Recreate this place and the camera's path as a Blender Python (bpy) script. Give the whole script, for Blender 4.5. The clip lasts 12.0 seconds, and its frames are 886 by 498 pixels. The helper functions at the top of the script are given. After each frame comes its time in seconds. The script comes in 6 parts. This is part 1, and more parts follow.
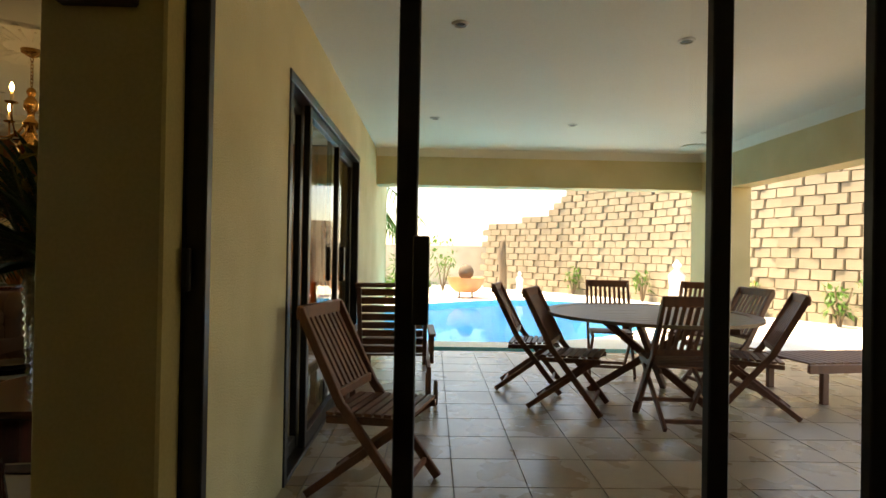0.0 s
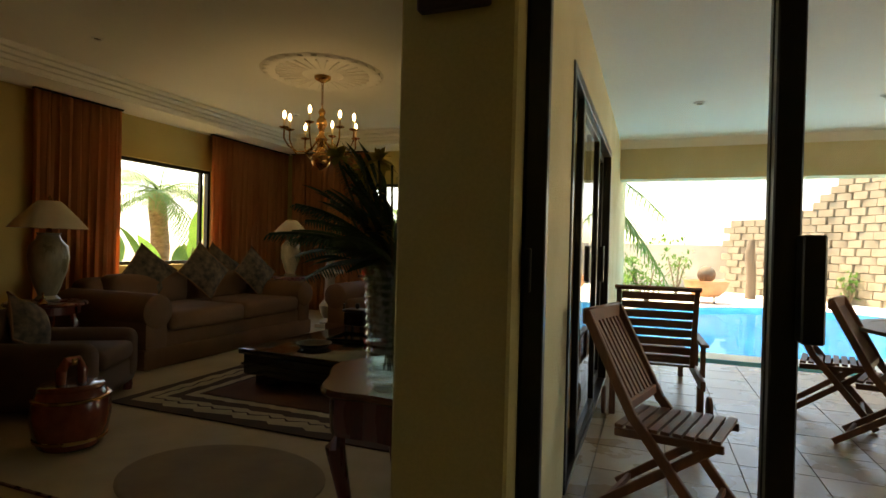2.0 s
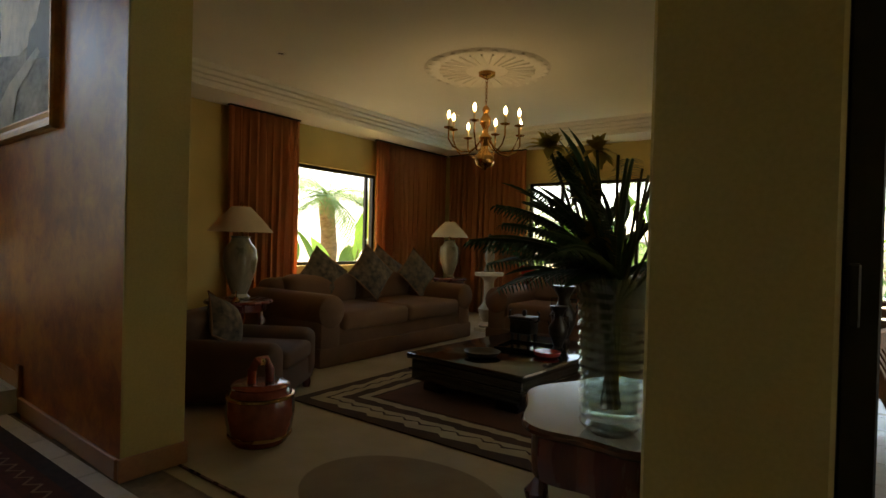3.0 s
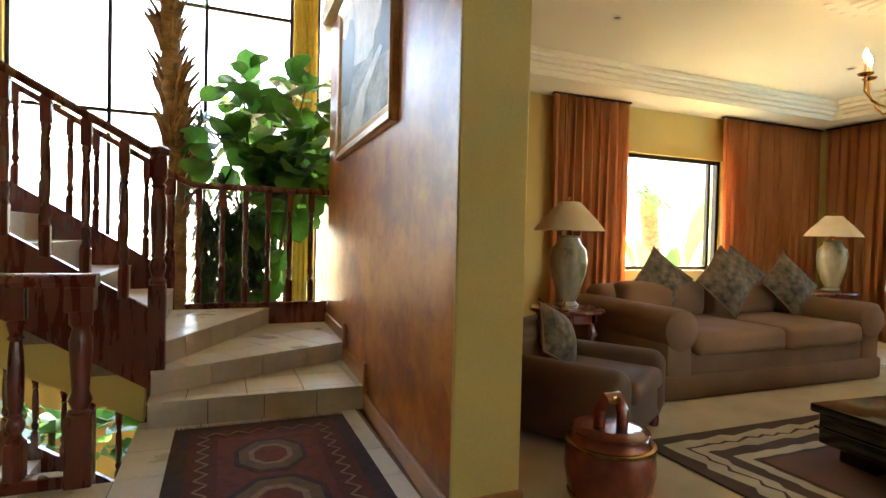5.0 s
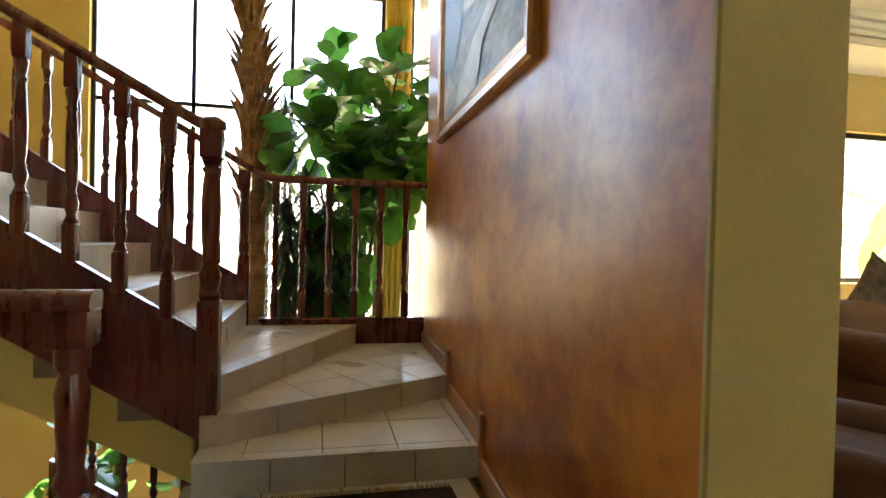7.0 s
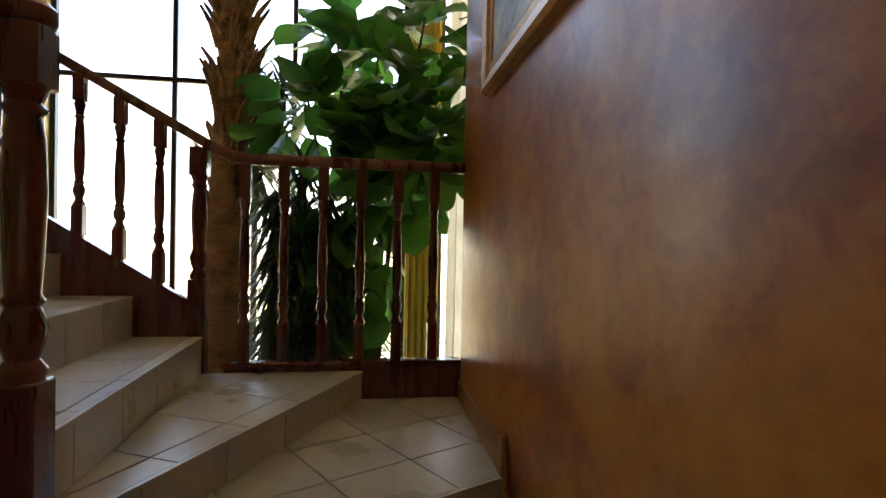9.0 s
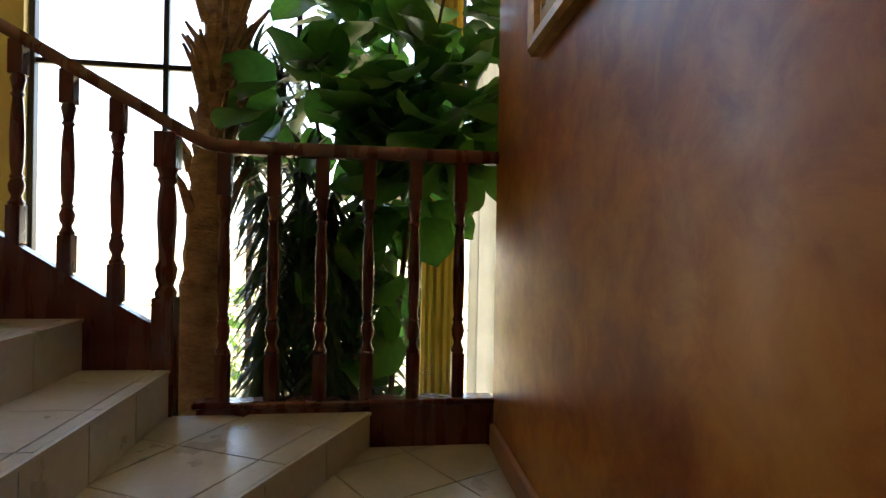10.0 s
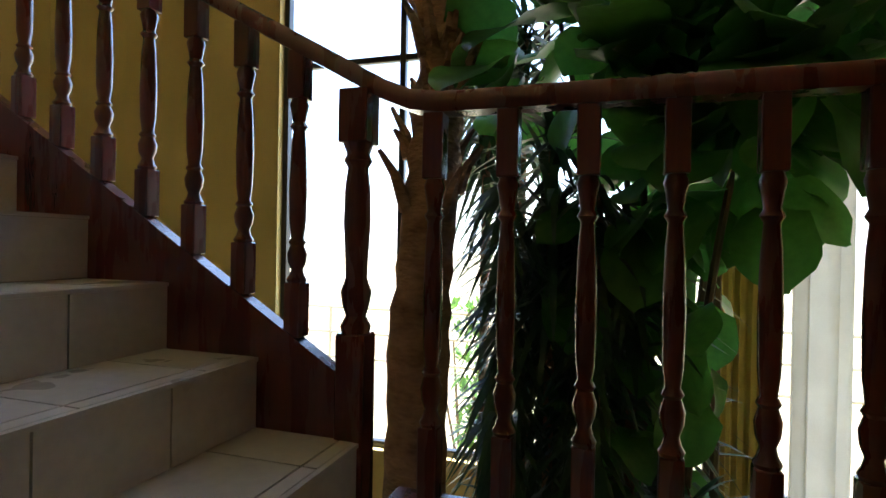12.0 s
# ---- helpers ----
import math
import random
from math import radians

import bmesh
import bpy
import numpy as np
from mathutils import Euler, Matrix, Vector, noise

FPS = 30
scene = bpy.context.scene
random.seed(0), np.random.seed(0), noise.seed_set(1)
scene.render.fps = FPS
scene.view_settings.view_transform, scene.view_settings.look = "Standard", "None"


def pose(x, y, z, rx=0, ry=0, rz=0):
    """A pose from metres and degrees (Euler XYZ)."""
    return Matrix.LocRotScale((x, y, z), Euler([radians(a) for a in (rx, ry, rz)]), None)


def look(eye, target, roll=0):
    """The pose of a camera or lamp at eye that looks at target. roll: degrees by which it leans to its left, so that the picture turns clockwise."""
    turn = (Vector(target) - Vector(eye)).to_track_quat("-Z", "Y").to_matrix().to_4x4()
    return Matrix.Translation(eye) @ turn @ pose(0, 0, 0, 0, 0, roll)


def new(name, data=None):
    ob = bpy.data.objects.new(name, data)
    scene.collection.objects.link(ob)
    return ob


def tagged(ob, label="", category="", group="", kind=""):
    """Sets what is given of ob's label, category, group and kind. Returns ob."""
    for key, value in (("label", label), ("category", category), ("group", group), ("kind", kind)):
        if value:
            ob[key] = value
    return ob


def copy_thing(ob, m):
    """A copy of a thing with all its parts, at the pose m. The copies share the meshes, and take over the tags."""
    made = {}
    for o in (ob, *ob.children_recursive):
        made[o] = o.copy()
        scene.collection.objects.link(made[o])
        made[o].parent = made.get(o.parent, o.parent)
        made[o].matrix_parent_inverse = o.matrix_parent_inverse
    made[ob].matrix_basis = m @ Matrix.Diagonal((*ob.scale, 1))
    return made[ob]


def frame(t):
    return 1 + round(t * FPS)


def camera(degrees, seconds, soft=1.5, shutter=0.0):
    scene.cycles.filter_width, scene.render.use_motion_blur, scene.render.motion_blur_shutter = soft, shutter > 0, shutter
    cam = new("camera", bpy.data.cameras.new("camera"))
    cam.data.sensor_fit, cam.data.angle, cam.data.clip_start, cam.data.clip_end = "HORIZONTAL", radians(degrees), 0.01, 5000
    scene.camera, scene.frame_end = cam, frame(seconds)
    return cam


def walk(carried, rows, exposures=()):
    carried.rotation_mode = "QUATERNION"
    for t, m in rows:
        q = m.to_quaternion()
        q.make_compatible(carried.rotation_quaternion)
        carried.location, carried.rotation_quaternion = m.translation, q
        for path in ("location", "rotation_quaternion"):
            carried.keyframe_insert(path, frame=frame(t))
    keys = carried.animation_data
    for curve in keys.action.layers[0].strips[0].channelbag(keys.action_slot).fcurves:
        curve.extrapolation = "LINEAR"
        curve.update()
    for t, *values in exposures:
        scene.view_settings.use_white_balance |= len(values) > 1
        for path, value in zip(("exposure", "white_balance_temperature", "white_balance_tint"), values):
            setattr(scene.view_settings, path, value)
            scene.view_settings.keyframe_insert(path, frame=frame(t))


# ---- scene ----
cam = camera(78.5, 12.0)
METRES, EYE, TILT, LEAN, TURN = 5.9, 1.22, 0.0, 0.0, -1.1
ROWS = [
    (0.0, 0.0, 0.0, 0.0, -0.01, 0.37, -0.99),
    (0.5, -0.0115, -0.0016, -0.0, 3.37, 0.22, -1.13),
    (1.0, -0.0236, -0.0014, 0.0008, 9.46, 0.04, -1.28),
    (1.5, -0.0386, 0.0013, 0.0005, 15.75, -0.18, -1.44),
    (2.0, -0.0632, 0.0107, -0.0002, 22.08, -0.28, -1.47),
    (2.5, -0.0906, 0.0212, 0.0003, 28.83, -0.47, -1.48),
    (3.0, -0.1199, 0.0418, 0.003, 37.44, -0.66, -1.54),
    (3.5, -0.1488, 0.0614, 0.0011, 48.38, -0.97, -1.52),
    (5.5, -0.3048, 0.104, -0.0046, 72.65, -1.15, -1.42),
    (6.0, -0.3472, 0.1074, -0.0077, 75.41, -1.06, -1.41),
    (6.5, -0.3948, 0.1104, -0.0088, 77.05, -0.96, -1.37),
    (8.5, -0.6303, 0.145, -0.0009, 80.98, -0.76, -1.31),
    (9.0, -0.6879, 0.153, -0.0034, 81.73, -0.66, -1.15),
    (9.5, -0.7463, 0.1541, -0.0011, 82.55, -0.54, -1.05),
    (10.0, -0.7932, 0.1573, 0.0005, 83.25, -0.35, -1.11),
    (10.5, -0.8441, 0.1641, 0.0008, 85.62, -0.26, -1.06),
    (11.0, -0.8917, 0.1512, 0.0004, 90.99, -0.17, -1.05),
    (11.5, -0.932, 0.1395, 0.0019, 98.41, -0.26, -1.13),
    (12.0, -0.9681, 0.1311, 0.0029, 108.84, -0.31, -1.02),
]
walk(cam, [(t, pose(0, 0, EYE, TILT, LEAN, TURN) @ pose(METRES * x, METRES * y, METRES * z, 90 + pitch, roll, yaw)) for t, x, y, z, yaw, pitch, roll in ROWS],
     exposures=[(0.0, 2.1, 9400, 14), (2.5, 2.25, 8600, 12), (3.0, 2.4, 8400, 12), (3.3, 2.9, 8600, 12), (3.6, 3.35, 8400, 12), (5.3, 4.62, 7400, 12), (6.7, 4.5, 7300, 12), (8.4, 3.4, 7200, 12), (10.5, 3.2, 7000, 12), (11.5, 3.0, 6200, 10), (12.0, 2.8, 5900, 10)])

# ---- world and sun ----
world = bpy.data.worlds.new("sky")
scene.world = world
world.use_nodes = True
wn = world.node_tree
sky = wn.nodes.new("ShaderNodeTexSky")
sky.sky_type, sky.sun_disc = "NISHITA", False
SUN_EL, SUN_FROM = 67.0, (-0.82, 0.50)
sky.sun_elevation, sky.sun_rotation = radians(SUN_EL), math.atan2(SUN_FROM[0], SUN_FROM[1])
wn.links.new(sky.outputs[0], wn.nodes["Background"].inputs[0])
wn.nodes["Background"].inputs[1].default_value = 0.15
sun = new("sun", bpy.data.lights.new("sun", "SUN"))
sun.data.energy, sun.data.angle, sun.data.color = 5.0, radians(0.5), (1, 0.95, 0.86)
sun.matrix_world = look((SUN_FROM[0] * 20, SUN_FROM[1] * 20, 20 * math.tan(radians(SUN_EL))), (0, 0, 0))


# ---- materials ----
def mat(name, dark, light, rough=0.6, scale=6.0, bump=0.15, metal=0.0, fine=60.0, stretch=(1, 1, 1), vary=0.0, spec=0.5, coat=0.0, through_light=0.0, bump_dist=0.004):
    m = bpy.data.materials.new(name)
    m.use_nodes = True
    nt = m.node_tree
    b = nt.nodes["Principled BSDF"]
    tc = nt.nodes.new("ShaderNodeTexCoord")
    mp = nt.nodes.new("ShaderNodeMapping")
    mp.inputs["Scale"].default_value = stretch
    nt.links.new(tc.outputs["Object"], mp.inputs[0])
    n1, n2 = nt.nodes.new("ShaderNodeTexNoise"), nt.nodes.new("ShaderNodeTexNoise")
    n1.inputs["Scale"].default_value, n1.inputs["Detail"].default_value = scale, 5
    n2.inputs["Scale"].default_value, n2.inputs["Detail"].default_value = fine, 4
    for n in (n1, n2):
        nt.links.new(mp.outputs[0], n.inputs["Vector"])
    add = nt.nodes.new("ShaderNodeMath")
    add.operation = "MULTIPLY_ADD"
    nt.links.new(n2.outputs[0], add.inputs[0])
    add.inputs[1].default_value = 0.45
    nt.links.new(n1.outputs[0], add.inputs[2])
    val = add.outputs[0]
    if vary:
        info = nt.nodes.new("ShaderNodeObjectInfo")
        v = nt.nodes.new("ShaderNodeMath")
        v.operation = "MULTIPLY_ADD"
        nt.links.new(info.outputs["Random"], v.inputs[0])
        v.inputs[1].default_value = vary
        nt.links.new(val, v.inputs[2])
        val = v.outputs[0]
    ramp = nt.nodes.new("ShaderNodeValToRGB")
    ramp.color_ramp.elements[0].position, ramp.color_ramp.elements[1].position = 0.45, 1.0 + vary * 0.6
    ramp.color_ramp.elements[0].color, ramp.color_ramp.elements[1].color = (*dark, 1), (*light, 1)
    nt.links.new(val, ramp.inputs[0])
    nt.links.new(ramp.outputs[0], b.inputs["Base Color"])
    rr = nt.nodes.new("ShaderNodeMath")
    rr.operation = "MULTIPLY_ADD"
    nt.links.new(n1.outputs[0], rr.inputs[0])
    rr.inputs[1].default_value, rr.inputs[2].default_value = 0.2, max(rough - 0.1, 0.02)
    nt.links.new(rr.outputs[0], b.inputs["Roughness"])
    b.inputs["Metallic"].default_value = metal
    b.inputs["Specular IOR Level"].default_value = spec
    b.inputs["Coat Weight"].default_value = coat
    b.inputs["Coat Roughness"].default_value = 0.12
    if bump:
        bp = nt.nodes.new("ShaderNodeBump")
        bp.inputs["Strength"].default_value, bp.inputs["Distance"].default_value = bump, bump_dist
        nt.links.new(n2.outputs[0], bp.inputs["Height"])
        nt.links.new(bp.outputs[0], b.inputs["Normal"])
    if through_light:
        tr = nt.nodes.new("ShaderNodeBsdfTranslucent")
        nt.links.new(ramp.outputs[0], tr.inputs[0])
        mx = nt.nodes.new("ShaderNodeMixShader")
        mx.inputs[0].default_value = through_light
        nt.links.new(b.outputs[0], mx.inputs[1])
        nt.links.new(tr.outputs[0], mx.inputs[2])
        nt.links.new(mx.outputs[0], nt.nodes["Material Output"].inputs[0])
    return m


def glass_mat(name, tint=(0.95, 0.965, 0.955), gloss=0.95, base=0.04):
    m = bpy.data.materials.new(name)
    m.use_nodes = True
    nt = m.node_tree
    nt.nodes.remove(nt.nodes["Principled BSDF"])
    lw = nt.nodes.new("ShaderNodeLayerWeight")
    lw.inputs[0].default_value = 0.5
    pw, fr = nt.nodes.new("ShaderNodeMath"), nt.nodes.new("ShaderNodeMath")
    pw.operation, fr.operation = "POWER", "MULTIPLY_ADD"
    nt.links.new(lw.outputs["Facing"], pw.inputs[0])
    pw.inputs[1].default_value = 5.0
    nt.links.new(pw.outputs[0], fr.inputs[0])
    fr.inputs[1].default_value, fr.inputs[2].default_value = gloss, base
    tr, gl = nt.nodes.new("ShaderNodeBsdfTransparent"), nt.nodes.new("ShaderNodeBsdfGlossy")
    tr.inputs[0].default_value = (*tint, 1)
    gl.inputs["Roughness"].default_value = 0.005
    mx = nt.nodes.new("ShaderNodeMixShader")
    nt.links.new(fr.outputs[0], mx.inputs[0])
    nt.links.new(tr.outputs[0], mx.inputs[1])
    nt.links.new(gl.outputs[0], mx.inputs[2])
    nt.links.new(mx.outputs[0], nt.nodes["Material Output"].inputs[0])
    return m


def glow_mat(name, colour, strength):
    m = bpy.data.materials.new(name)
    m.use_nodes = True
    b = m.node_tree.nodes["Principled BSDF"]
    b.inputs["Base Color"].default_value = (0.8, 0.75, 0.6, 1)
    b.inputs["Emission Color"].default_value = (*colour, 1)
    b.inputs["Emission Strength"].default_value = strength
    return m


M_YELLOW = mat("yellow_wall_paint", (0.48, 0.37, 0.12), (0.64, 0.50, 0.195), 0.7, 1.2, 0.12, fine=90)
M_STUCCO = mat("stucco_paint", (0.55, 0.46, 0.24), (0.72, 0.62, 0.38), 0.8, 2.0, 0.9, fine=130, bump_dist=0.008)
M_CEIL = mat("ceiling_paint", (0.78, 0.76, 0.68), (0.86, 0.84, 0.76), 0.8, 0.8, 0.05)


def sponged_paint():
    """Ragged-on glaze: broad clouds and small dabs over an ochre ground, satin varnish."""
    m = mat("sponged_orange_paint", (0.19, 0.036, 0.008), (0.62, 0.27, 0.040), 0.38, 1.3, 0.10, fine=7, coat=0.10, spec=0.4)
    nt = m.node_tree
    ramp = next(n for n in nt.nodes if n.bl_idname == "ShaderNodeValToRGB")
    n1, n2 = [n for n in nt.nodes if n.bl_idname == "ShaderNodeTexNoise"]
    n1.inputs["Roughness"].default_value = 0.62
    n2.inputs["Detail"].default_value, n2.inputs["Roughness"].default_value = 7, 0.7
    n2.inputs["Distortion"].default_value = 0.6
    cr = ramp.color_ramp
    cr.elements[0].position, cr.elements[1].position = 0.52, 0.92
    for at, colour in ((0.66, (0.36, 0.098, 0.014)), (0.78, (0.53, 0.195, 0.027))):
        cr.elements.new(at).color = (*colour, 1)
    return m


M_ORANGE = sponged_paint()
M_SKIRT = mat("skirting_orange", (0.34, 0.15, 0.06), (0.48, 0.24, 0.10), 0.4, 3, 0.05)
M_MAHOG = mat("mahogany", (0.068, 0.011, 0.009), (0.165, 0.030, 0.019), 0.28, 3.0, 0.08, fine=22, stretch=(6, 6, 0.9), coat=0.5)
M_TEAK = mat("teak", (0.085, 0.025, 0.012), (0.21, 0.075, 0.037), 0.5, 4.0, 0.2, fine=30, stretch=(5, 5, 1), vary=0.15)
M_TEAKTOP = mat("weathered_teak", (0.16, 0.085, 0.045), (0.33, 0.20, 0.12), 0.45, 3.0, 0.2, fine=35, stretch=(1, 8, 1))
M_FRAME = mat("bronze_aluminium", (0.008, 0.007, 0.006), (0.022, 0.019, 0.016), 0.35, 8, 0.03, metal=0.3)
M_GLASS = glass_mat("window_glass")
M_TILE = mat("cream_floor_tile", (0.29, 0.20, 0.125), (0.46, 0.345, 0.23), 0.28, 2.5, 0.12, fine=26, vary=0.16)
M_STAIRTILE = mat("stair_tile", (0.52, 0.51, 0.49), (0.72, 0.71, 0.69), 0.30, 3.5, 0.12, fine=30, vary=0.18)
M_GROUT = mat("grout", (0.16, 0.12, 0.09), (0.26, 0.20, 0.15), 0.9, 20, 0.3)
M_CARPET = mat("cream_carpet", (0.40, 0.32, 0.20), (0.55, 0.45, 0.31), 0.95, 3, 0.5, fine=220)
M_SOFA = mat("brown_velour", (0.125, 0.060, 0.026), (0.24, 0.122, 0.058), 0.85, 2.2, 0.3, fine=140)
M_TUB = mat("dark_brown_velour", (0.058, 0.027, 0.012), (0.12, 0.060, 0.029), 0.8, 2.2, 0.3, fine=140)
M_CUSHION = mat("leaf_print_fabric", (0.016, 0.014, 0.012), (0.20, 0.145, 0.09), 0.85, 9, 0.3, fine=18)
M_CURTAIN = mat("terracotta_curtain", (0.50, 0.19, 0.08), (0.70, 0.33, 0.15), 0.8, 3, 0.2, fine=160, stretch=(1, 1, 0.3), through_light=0.58)
M_SHEER = mat("white_sheer", (0.62, 0.62, 0.58), (0.78, 0.78, 0.74), 0.85, 3, 0.2, fine=160, through_light=0.35)
M_DRAPE = mat("yellow_drape", (0.55, 0.42, 0.10), (0.72, 0.58, 0.2), 0.8, 3, 0.2, fine=160, through_light=0.25)
M_BRASS = mat("aged_brass", (0.34, 0.17, 0.06), (0.58, 0.34, 0.13), 0.25, 8, 0.05, metal=1.0)
M_GILT = mat("gilt_frame", (0.28, 0.13, 0.035), (0.58, 0.32, 0.10), 0.35, 9, 0.3, metal=0.45, fine=60)
M_CANVAS = mat("oil_painting", (0.02, 0.035, 0.045), (0.56, 0.60, 0.60), 0.6, 2.4, 0.3, fine=14, stretch=(1, 1, 1.8))
M_TABLE = mat("polished_table_top", (0.06, 0.018, 0.010), (0.13, 0.042, 0.02), 0.2, 3.0, 0.02, fine=22, stretch=(6, 0.9, 6), coat=0.8)
M_BLACK = mat("black_lacquer", (0.006, 0.005, 0.005), (0.02, 0.015, 0.013), 0.12, 5, 0.02, coat=0.6)
M_BRONZE = mat("dark_bronze", (0.015, 0.012, 0.010), (0.06, 0.045, 0.03), 0.35, 14, 0.2, metal=0.6)
M_SHADE = mat("cream_lampshade", (0.62, 0.50, 0.34), (0.76, 0.66, 0.48), 0.8, 4, 0.2, fine=120, through_light=0.3)
M_LAMPBASE = mat("green_grey_ceramic", (0.13, 0.12, 0.08), (0.38, 0.34, 0.24), 0.3, 9, 0.1, fine=24, stretch=(1, 1, 0.3))
M_BARREL = mat("red_lacquer", (0.13, 0.022, 0.012), (0.27, 0.06, 0.03), 0.22, 5, 0.05, coat=0.5, fine=20)
M_CRYSTAL = glass_mat("cut_glass", (0.80, 0.86, 0.82), 0.9, 0.16)
M_STONE = mat("carved_stone", (0.42, 0.35, 0.22), (0.66, 0.57, 0.40), 0.6, 8, 0.4)
M_RED = mat("red_ceramic", (0.45, 0.03, 0.02), (0.62, 0.07, 0.04), 0.25, 5, 0.05)
M_BLOCK = mat("retaining_block", (0.19, 0.145, 0.095), (0.29, 0.235, 0.165), 0.9, 3, 0.8, fine=45, vary=0.22, bump_dist=0.02)
M_BACKFILL = mat("retaining_backing", (0.24, 0.19, 0.13), (0.36, 0.29, 0.20), 0.95, 3, 0.6)
M_PAVE = mat("pale_paving", (0.72, 0.67, 0.58), (0.84, 0.80, 0.71), 0.8, 1.5, 0.4, fine=40)
M_POOL = mat("pool_plaster", (0.02, 0.36, 0.62), (0.14, 0.58, 0.80), 0.5, 1.5, 0.1)
M_TERRA = mat("terracotta", (0.46, 0.17, 0.07), (0.64, 0.28, 0.13), 0.75, 5, 0.3)
M_GREYWALL = mat("grey_render", (0.34, 0.31, 0.26), (0.46, 0.43, 0.37), 0.85, 2, 0.4)
M_WHITE = mat("white_plaster", (0.74, 0.72, 0.67), (0.82, 0.80, 0.76), 0.6, 5, 0.2)
M_DRIFT = mat("weathered_wood", (0.08, 0.055, 0.035), (0.20, 0.14, 0.09), 0.85, 5, 0.6, stretch=(5, 5, 1))
M_GROUND = mat("dry_ground", (0.20, 0.16, 0.09), (0.36, 0.30, 0.18), 0.95, 0.12, 0.4, fine=4)
M_SOIL = mat("dark_soil", (0.03, 0.02, 0.012), (0.08, 0.055, 0.035), 0.95, 8, 0.6)
# pale grey-green: the distance haze is put into the hill's base colour
M_HILL = mat("haze_tinted_hill", (0.30, 0.33, 0.30), (0.46, 0.47, 0.42), 0.95, 0.03, 0.1, fine=0.3)
M_LEAF = mat("fig_leaf", (0.030, 0.115, 0.018), (0.09, 0.26, 0.045), 0.34, 5, 0.15, fine=30, vary=0.3, through_light=0.5)
M_SPIKE = mat("spiky_leaf", (0.02, 0.055, 0.02), (0.06, 0.13, 0.05), 0.45, 6, 0.1, through_light=0.2)
M_BUSH = mat("garden_leaf", (0.035, 0.10, 0.015), (0.11, 0.24, 0.04), 0.5, 4, 0.1, through_light=0.35)
M_BANANA = mat("strelitzia_leaf", (0.07, 0.16, 0.03), (0.17, 0.32, 0.06), 0.4, 4, 0.1, through_light=0.4)
M_BARK = mat("palm_bark", (0.13, 0.07, 0.035), (0.40, 0.25, 0.135), 0.9, 6, 0.8, fine=28, stretch=(1, 1, 2.5), bump_dist=0.02)
M_STEM = mat("green_stem", (0.05, 0.06, 0.02), (0.12, 0.13, 0.05), 0.6, 8, 0.2)
M_PETAL = mat("yellow_petals", (0.42, 0.30, 0.05), (0.62, 0.50, 0.14), 0.6, 10, 0.1, through_light=0.3)
M_FLOWERS = mat("bougainvillea_red", (0.40, 0.03, 0.06), (0.60, 0.08, 0.10), 0.6, 10, 0.1)
M_RUGD = mat("rug_brown", (0.035, 0.018, 0.010), (0.09, 0.045, 0.024), 0.95, 5, 0.5, fine=180)
M_RUGR = mat("rug_rust", (0.085, 0.030, 0.014), (0.16, 0.065, 0.03), 0.95, 5, 0.5, fine=180)
M_RUGC = mat("rug_cream", (0.36, 0.29, 0.18), (0.50, 0.42, 0.28), 0.95, 5, 0.5, fine=180)
M_PERS = mat("persian_red", (0.085, 0.018, 0.016), (0.18, 0.05, 0.04), 0.95, 22, 0.5, fine=190)
M_PERSB = mat("persian_brown_red", (0.05, 0.014, 0.012), (0.12, 0.036, 0.028), 0.95, 26, 0.5, fine=190)
M_PERSG = mat("persian_grey_green", (0.07, 0.07, 0.06), (0.20, 0.11, 0.05), 0.95, 14, 0.5, fine=60)
M_PERSN = mat("persian_navy", (0.02, 0.014, 0.022), (0.07, 0.04, 0.045), 0.95, 22, 0.5, fine=190)
M_PERSC = mat("persian_cream", (0.18, 0.11, 0.075), (0.32, 0.21, 0.15), 0.95, 22, 0.5, fine=190)
M_BULB = glow_mat("candle_bulb", (1.0, 0.72, 0.38), 6.5)
M_SWITCH = mat("brown_box", (0.05, 0.02, 0.012), (0.09, 0.035, 0.02), 0.5, 5, 0.05)


# ---- building helpers ----
def link(name, bm, material, parent=None, smooth=False):
    me = bpy.data.meshes.new(name)
    bmesh.ops.recalc_face_normals(bm, faces=bm.faces)
    bm.to_mesh(me)
    bm.free()
    me.materials.append(material)
    if smooth:
        me.shade_smooth()
        me.set_sharp_from_angle(angle=radians(42))
    ob = new(name, me)
    ob.parent = parent
    return ob


def part(name, bm, material, parent, label="", smooth=True):
    ob = link(name, bm, material, parent, smooth)
    if label:
        ob["label"] = label
    return ob


def thing(name, label, category, m=None, group="", kind=""):
    ob = new(name)
    ob.empty_display_size = 0.1
    if m is not None:
        ob.matrix_world = m
    return tagged(ob, label, category, group, kind)


def box(bm, a, b, m=None, bevel=0.0, seg=1):
    a, b = Vector(a), Vector(b)
    mm = Matrix.Translation((a + b) / 2) @ Matrix.Diagonal((*[abs(v) for v in (b - a)], 1))
    vs = bmesh.ops.create_cube(bm, size=1, matrix=mm)["verts"]
    if bevel:
        es = list({e for v in vs for e in v.link_edges})
        r = bmesh.ops.bevel(bm, geom=es, offset=bevel, segments=seg, affect="EDGES", profile=0.5)
        vs = list({v for f in r["faces"] for v in f.verts} | {v for v in vs if v.is_valid})
    if m is not None:
        bmesh.ops.transform(bm, matrix=m, verts=vs)
    return bm


def bbox(a, b, m=None, bevel=0.0, seg=1):
    return box(bmesh.new(), a, b, m, bevel, seg)


